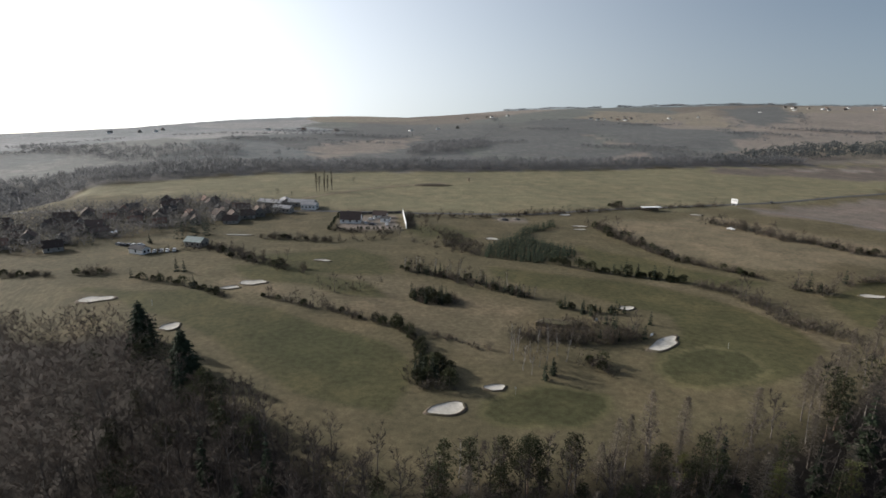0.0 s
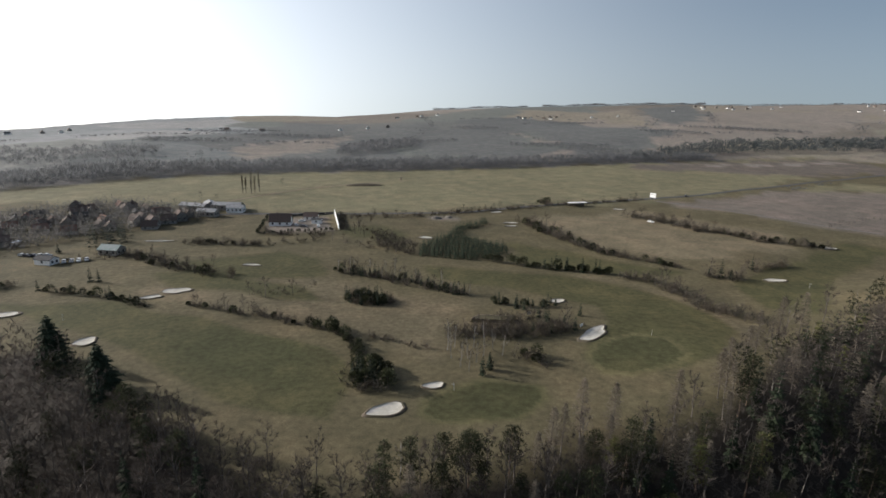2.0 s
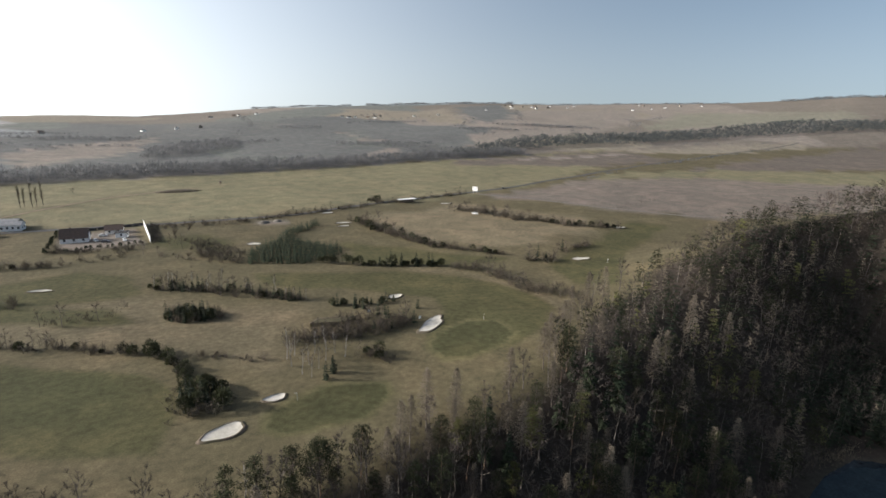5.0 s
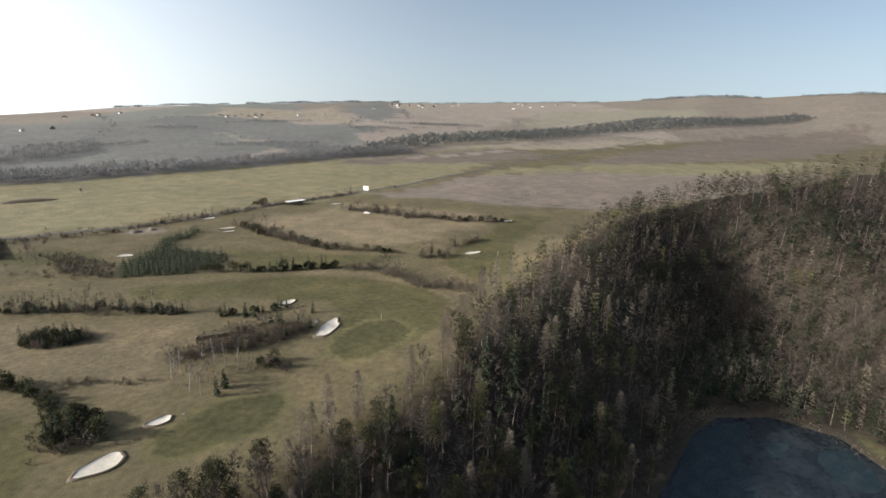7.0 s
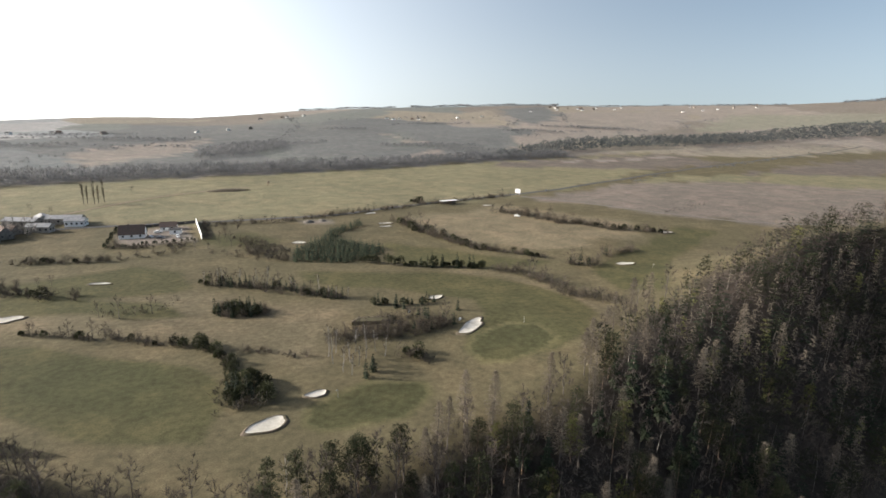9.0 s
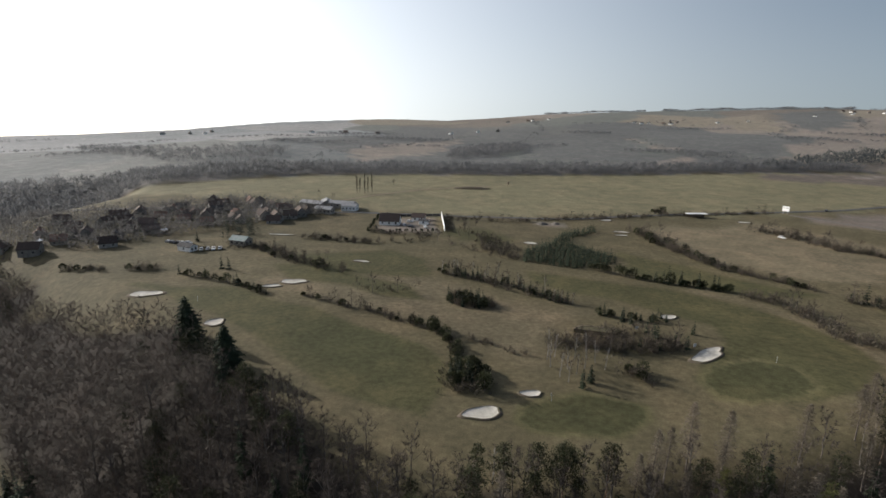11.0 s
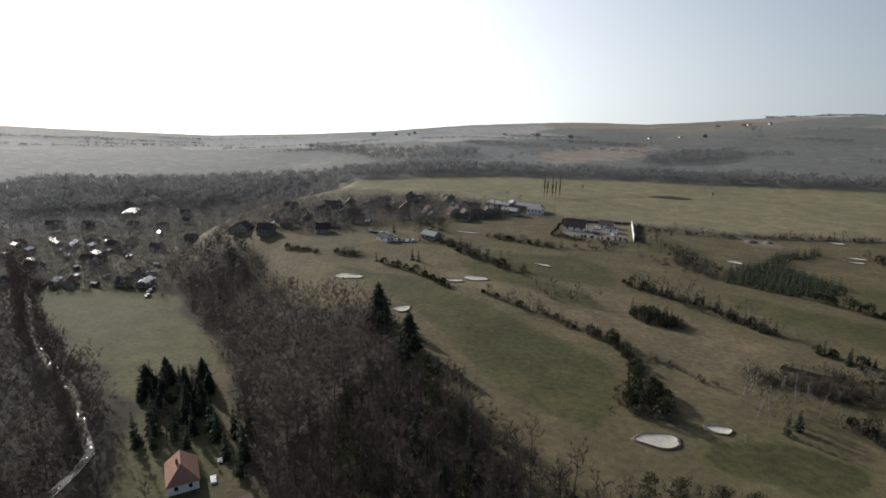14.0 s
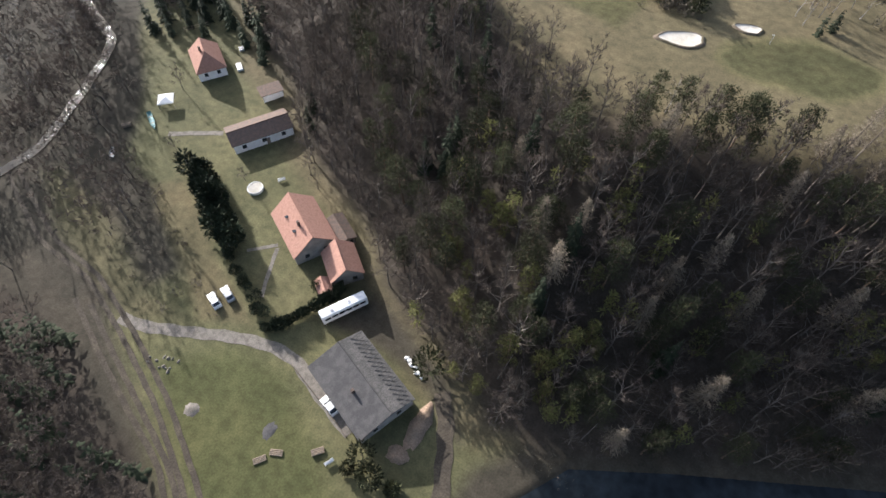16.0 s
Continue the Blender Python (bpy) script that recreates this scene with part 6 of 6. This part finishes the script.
# dark hedges and garden conifers
for i in range(34):
    s = i / 33
    x, y = float(np.interp(s, [0, 0.2, 0.5, 0.85, 1], [-98.7, -92.4, -79.7, -61.5, -56.1])), float(np.interp(s, [0, 0.2, 0.5, 0.85, 1], [57.2, 53.8, 44.8, 33.6, 30.4]))
    plant("thuja", x + rng.gauss(0, 0.7), y + rng.gauss(0, 0.7), rng.uniform(0.8, 1.25) * (1.5 if 0.05 < s < 0.62 else 0.75), "garden hedge")
    if 0.05 < s < 0.6:
        plant("thuja", x + 2.0 + rng.gauss(0, 0.6), y + 1.6 + rng.gauss(0, 0.6), rng.uniform(1.0, 1.5), "garden hedge")
for i in range(34):
    s = i / 33
    plant("thuja", float(np.interp(s, [0, 0.4, 1], [-53.6, -50.3, -45.0])) + rng.gauss(0, 0.3), float(np.interp(s, [0, 0.4, 1], [28.8, 32.5, 43.6])) + rng.gauss(0, 0.3), rng.uniform(0.6, 0.85), "front hedge")
clump(["spruce", "old_spruce", "bare"], [(-178, 116), (-184, 130), (-162, 140), (-146, 128), (-136, 113), (-146, 100), (-160, 108)], 4.8, 0.62, "garden spruces")
clump(["bare", "bare", "spruce"], [(-128, 118), (-118, 108), (-106, 100), (-112, 110), (-124, 124), (-140, 134)], 4.5, 0.8, "garden trees")
for x, y, s in ((-133, 103, 0.7), (-128, 110, 0.75), (-118, 104, 0.7), (-148, 97, 0.65), (-82, 88, 0.55), (-79, 82, 0.5), (-112, 106, 0.8), (-140, 104, 0.7), (-137, 109, 0.8), (-133, 113, 0.75), (-142, 98, 0.6), (-145, 108, 0.7), (-124, 114, 0.8), (-107, 99, 0.6)):
    plant("spruce", x, y, s, "garden spruces")
for x, y, s in ((-19.4, 36.0, 1.5), (-22.7, 15.6, 1.3), (-19.5, 12.6, 1.5), (-14.9, 12.8, 1.2), (-24, 12.5, 1.0), (-50, 42, 0.9)):
    plant("shrub", x, y, s, "garden shrubs", "rounded olive-green conifer beside the barn")
for x, y, s in ((-165, 64, 0.95), (-158, 76, 0.9), (-134, 64, 0.8), (-131, 70, 0.8), (-128, 57, 0.75), (-110, 48, 0.8), (-106, 45, 0.75), (-97, 43, 0.85), (-101, 37, 0.8), (-104, 41, 0.8), (-113, 52, 0.7), (-122, 80, 0.6), (-114, 15, 0.8), (-150, 60, 0.9), (-145, 66, 0.85)):
    plant("bare", x, y, s, "riverside trees", "leafless tree beside the river meadow")
for x, y, s in ((-73, 73, 0.55), (-70, 69, 0.6), (-66, 66, 0.5), (-79, 79, 0.6), (-84, 60, 0.4), (-106, 60, 0.4)):
    plant("bare", x, y, s, "garden trees", "leafless garden tree beside the sheds")
place(gable_house("wood_store", 2.6, 3.2, 1.9, 0.9, WOOD, ROOF_RED, "small wood store with an orange tiled roof", chimney=False, windows=1, category="shed"), -48.5, 42.3, -131)


def cold_frame(x, y, turn, w, l):
    top = tagged(new("cold_frame"), "low white cold frame with glass lids", "cold frame")
    box_part("frame", (0, 0, 0.25), (w, l, 0.5), WHITE, top)
    for i in range(3):
        box_part("glass_lid", (0, -l / 2 + l * (i + 0.5) / 3, 0.52), (w * 0.9, l / 3.4, 0.05), TIN, top)
    return place(top, x, y, turn)


cold_frame(-113.6, 95.2, 50, 1.6, 3.4)
cold_frame(-118.5, 102.5, 50, 1.4, 2.0)


def sack(x, y, turn):
    v = [(i * 0.45 * k, j * 0.3 * k, z) for k, z in ((1.0, 0.02), (1.12, 0.2), (0.8, 0.42)) for i, j in ((-1, -1), (1, -1), (1, 1), (-1, 1))]
    f = [(4 * r + a, 4 * r + (a + 1) % 4, 4 * r + 4 + (a + 1) % 4, 4 * r + 4 + a) for r in range(2) for a in range(4)] + [(8, 9, 10, 11), (3, 2, 1, 0)]
    ob = tagged(part("sack", v, f, WHITE, flat=False), "full white plastic sack lying behind the barn", "sack", "sacks behind the barn")
    return place(ob, x, y, turn)


for i in range(7):
    sack(-24.5 + i * 0.75 + rng.uniform(-0.2, 0.2), 36.2 - i * 0.38 + rng.uniform(-0.3, 0.3), rng.uniform(0, 180))
# ---- walled yard, road and small things on the plateau ----
place(gable_house("yard_house", 8.0, 13, 2.7, 4.2, WHITE, ROOF_BROWN, "new white house with a dark roof inside a walled yard", windows=3), -60, 343, 88)
place(gable_house("yard_garage", 6.5, 9, 2.3, 2.2, WHITE, ROOF_BROWN, "low garage with a dark roof inside a walled yard", chimney=False), -43, 358, 88)
place(gable_house("yard_office", 4, 6, 2.6, 0.6, WHITE, ROOF_GREY, "small white cabin in the walled yard", chimney=False, windows=1, category="cabin"), -38, 345, 80)


def wall_run(name, points, h, thick, mat, label):
    top = tagged(new(name), label, "wall")
    for (ax, ay), (bx, by) in zip(points, points[1:]):
        d = math.hypot(bx - ax, by - ay)
        k = max(1, int(d / 6))
        for i in range(k):
            p, q = i / k, (i + 1) / k - 0.01
            x0, y0, x1, y1 = ax + (bx - ax) * p, ay + (by - ay) * p, ax + (bx - ax) * q, ay + (by - ay) * q
            z = min(level(x0, y0), level(x1, y1))
            nx, ny = -(by - ay) / d * thick / 2, (bx - ax) / d * thick / 2
            v = [(x0 - nx, y0 - ny, z - 0.4), (x1 - nx, y1 - ny, z - 0.4), (x1 + nx, y1 + ny, z - 0.4), (x0 + nx, y0 + ny, z - 0.4)]
            part("panel", v + [(a, b, z + h) for a, b, c in v], [(3, 2, 1, 0), (4, 5, 6, 7), (0, 1, 5, 4), (1, 2, 6, 5), (2, 3, 7, 6), (3, 0, 4, 7)], mat, top)
    return top


wall_run("yard_wall", [(-23, 325), (-29, 374)], 3.2, 0.3, WHITE, "tall white wall along the yard's side")
wall_run("yard_wall", [(-71, 366), (-29, 374)], 1.6, 0.3, ROOF_GREY, "grey wall along the yard's back")
row(["thuja"], [(-70, 318), (-24, 324)], 2.4, 0.55, 0.5, "yard hedge")
row(["thuja"], [(-70, 318), (-72, 366)], 2.6, 0.6, 0.5, "yard hedge")
for x, y, t in ((-50, 338, 20), (-45, 334, 75), (-36, 334, 10), (-48, 350, 90)):
    car(x, y, t, rng.choice((WHITE, CAR_SILVER, CAR_DARK)), "car parked in the walled yard")

FARM = [(-113, 374, 6, 13, PLASTER, 75), (-106, 398, 8, 20, PLASTER, 80), (-128, 396, 8, 20, PLASTER, 70), (-98, 388, 7, 11, WHITE, 85), (-120, 404, 7, 12, PLASTER, 20)]
for x, y, w, l, wm, turn in FARM:
    place(gable_house("farm_building", w, l, 3.6, 1.5, wm, ROOF_PALE, "long low farm building with a pale grey roof", chimney=False, windows=4, category="farm building"), x, y, turn)
place(gable_house("clubhouse", 6.5, 10, 2.8, 1.8, PLASTER, MOSSY, "golf clubhouse with a pale green roof", windows=3), -131, 277, 75)
place(gable_house("greenkeeper_shed", 5, 9, 2.6, 1.2, WHITE, ROOF_GREY, "small white shed by the golf car park", chimney=False, windows=1, category="shed"), -153, 262, 70)
for i in range(4):
    car(-146 + i * 2.9 + rng.uniform(-0.3, 0.3), 262.5 + i * 0.9, 20 + rng.uniform(-5, 5), rng.choice((WHITE, CAR_SILVER, CAR_DARK)), "car parked beside the golf course")
for i in range(5):
    car(-172 + i * 3.0, 276 + rng.uniform(-1, 1), 70 + rng.uniform(-5, 5), rng.choice((WHITE, CAR_SILVER, CAR_DARK)), "car parked beside the village")


def billboard(x, y, turn):
    top = tagged(new("billboard"), "white roadside billboard on two posts", "billboard")
    box_part("panel", (0, 0, 4.0), (5.2, 0.25, 3.6), WHITE, top)
    box_part("frame", (0, 0.16, 4.0), (5.5, 0.1, 3.9), METAL, top)
    for i in (-1.6, 1.6):
        box_part("post", (i, 0.1, 1.0), (0.25, 0.25, 3.4), METAL, top)
    for i, w in ((-1.2, 1.5), (0.9, 2.0)):
        box_part("lettering", (i, -0.135, 4.6), (w, 0.02, 0.4), ROOF_BROWN, top)
    return place(top, x, y, turn)


billboard(231, 426, -58)


def shelter(x, y, turn):
    top = tagged(new("driving_shelter"), "long open shelter with a flat white roof", "shelter")
    box_part("roof", (0, 0, 2.9), (15, 4.5, 0.25), WHITE, top)
    box_part("back_wall", (0, 2.0, 1.3), (14.6, 0.15, 2.9), WOOD, top)
    for i in range(6):
        box_part("post", (-7 + i * 2.8, -2.0, 1.3), (0.15, 0.15, 2.9), WOOD, top)
    return place(top, x, y, turn)


shelter(156, 402, 8)
v, f = ribbon([(-330, 330), (-240, 372), (-140, 374), (-91, 380), (-20, 373), (65, 378), (153, 412), (230, 431), (280, 448), (466, 528), (655, 607), (1000, 730), (1313, 825)], 5.0, 0.22, 4.0)
tagged(part("road", v, f, ASPHALT), "narrow grey asphalt country road", "road", kind="structure")
v, f = ribbon([(231, 420), (262, 380), (290, 330), (330, 280), (380, 255)], 4.0, 0.18, 4.0)
tagged(part("farm_lane", v, f, GRAVEL), "pale strip of dry grass and gravel between field and course", "path", kind="structure")


v, f = ribbon([(-128, 409), (-101, 447), (-58, 496), (-20, 523), (6, 529)], 2.2, 0.16, 4.0)
tagged(part("field_track", v, f, SOIL), "worn dirt track across the green field", "path", kind="structure")


def flagstick(x, y):
    top = tagged(new("flagstick"), "thin golf flagstick with a small pale flag", "flag", "golf flags")
    box_part("pole", (0, 0, 1.1), (0.06, 0.06, 2.3), WHITE, top)
    part("flag", [(0, 0, 2.2), (0.55, 0, 2.05), (0, 0, 1.85), (0, 0.03, 2.2), (0.55, 0.03, 2.05), (0, 0.03, 1.85)], [(0, 1, 2), (5, 4, 3), (0, 3, 4, 1), (1, 4, 5, 2), (2, 5, 3, 0)], WHITE, top)
    return place(top, x, y, rng.uniform(0, 360))


def hunting_stand(x, y):
    top = tagged(new("hunting_stand"), "small wooden hunting stand out in the field", "hunting stand")
    box_part("cabin", (0, 0, 3.4), (1.5, 1.5, 1.7), WOOD, top)
    part("roof", [(-0.95, -0.95, 4.2), (0.95, -0.95, 4.2), (0.95, 0.95, 4.6), (-0.95, 0.95, 4.6), (-0.95, -0.95, 4.3), (0.95, -0.95, 4.3), (0.95, 0.95, 4.7), (-0.95, 0.95, 4.7)],
         [(3, 2, 1, 0), (4, 5, 6, 7), (0, 1, 5, 4), (1, 2, 6, 5), (2, 3, 7, 6), (3, 0, 4, 7)], ROOF_BROWN, top)
    for i in (-0.65, 0.65):
        for j in (-0.65, 0.65):
            box_part("leg", (i, j, 1.2), (0.14, 0.14, 2.8), WOOD, top)
    return place(top, x, y, 20)


hunting_stand(24, 534)
heap("field_mound", -11, 513, 20, 5, 2.2, BRUSH, "low brush-covered mound in the green field", "mound", 60)
heap("gravel_heap", 40, 358, 4, 3, 1.6, GRAVEL, "pale gravel heap on the course's edge", "gravel", 61)
heap("gravel_heap", 49, 361, 3, 3, 1.2, GRAVEL, "small pale gravel heap on the course's edge", "gravel", 62)
row(["orchard"], [(293, 313), (363, 340)], 4.6, 0.5, 0.6, "sapling row")
car(272, 445, -25, CAR_DARK, "dark car driving on the country road")
car(185, 340, 40, WHITE, "white van parked among the hedges")
for x, y in ((20, 130), (91, 158), (183, 198), (-109, 190)):
    flagstick(x, y)


def tee_sign(x, y, turn):
    top = tagged(new("tee_sign"), "white square tee sign on a post", "sign")
    box_part("board", (0, 0, 1.4), (1.1, 0.06, 1.0), WHITE, top)
    box_part("post", (0, 0.05, 0.5), (0.1, 0.1, 1.4), WOOD, top)
    return place(top, x, y, turn)




def terrace(corners, h, label):
    """A low raised tee with a grass top and a pale timber edge."""
    top = tagged(new("tee_terrace"), label, "tee terrace")
    base = max(level(x, y) for x, y in corners) + h
    n = len(corners)
    v = [(x, y, z) for z in (base - h - 1.2, base) for x, y in corners]
    part("bank", v, [(i, (i + 1) % n, n + (i + 1) % n, n + i) for i in range(n)] + [tuple(range(n, 2 * n))], SCRUB_GRASS, top)
    for (ax, ay), (bx, by) in list(zip(corners, corners[1:]))[:2]:
        d = math.hypot(bx - ax, by - ay)
        nx, ny = -(by - ay) / d * 0.15, (bx - ax) / d * 0.15
        e = [(ax - nx, ay - ny), (bx - nx, by - ny), (bx + nx, by + ny), (ax + nx, ay + ny)]
        part("timber_edge", [(x, y, z) for z in (base - 0.1, base + 0.16) for x, y in e], [(3, 2, 1, 0), (4, 5, 6, 7), (0, 1, 5, 4), (1, 2, 6, 5), (2, 3, 7, 6), (3, 0, 4, 7)], WOOD, top)
    return top


terrace([(33.0, 177.2), (36.3, 180.3), (49.6, 178.0), (46.3, 174.5)], 1.2, "raised grass tee with a pale timber edge among brush")
for x, y in [(52.2, 188.7), (54.7, 186.5), (58.4, 179.6), (60.0, 176.1), (52.8, 166.6), (58.4, 164.6), (65.4, 171.5), (67.6, 166.8), (73.9, 178.9)]:
    plant("cone", x, y, rng.uniform(0.75, 1.1), "lone spruces")
tee_sign(55, 180, 0)
tee_sign(70, 167, 20)
# far villages on the hillside, house by house
far_rng = random.Random(11)
for cx, cy, n, spread in ((157, 2200, 5, 60), (-63, 1465, 3, 35), (600, 1835, 9, 70), (1340, 2190, 8, 130), (1560, 2150, 9, 150), (1900, 1900, 8, 160), (-700, 1350, 4, 60), (-420, 1420, 4, 70)):
    for i in range(n):
        x, y = cx + far_rng.gauss(0, spread), cy + far_rng.gauss(0, spread * 0.5)
        copy_thing(HOUSES[3 if i % 3 else 0], pose(x, y, float(land(x, y)), 0, 0, far_rng.uniform(0, 180)))

# the patterns that were copied are not part of the place
for kind in list(KINDS.values()) + [HOUSES]:
    for ob in kind:
        for o in (*ob.children_recursive, ob):
            bpy.data.objects.remove(o)
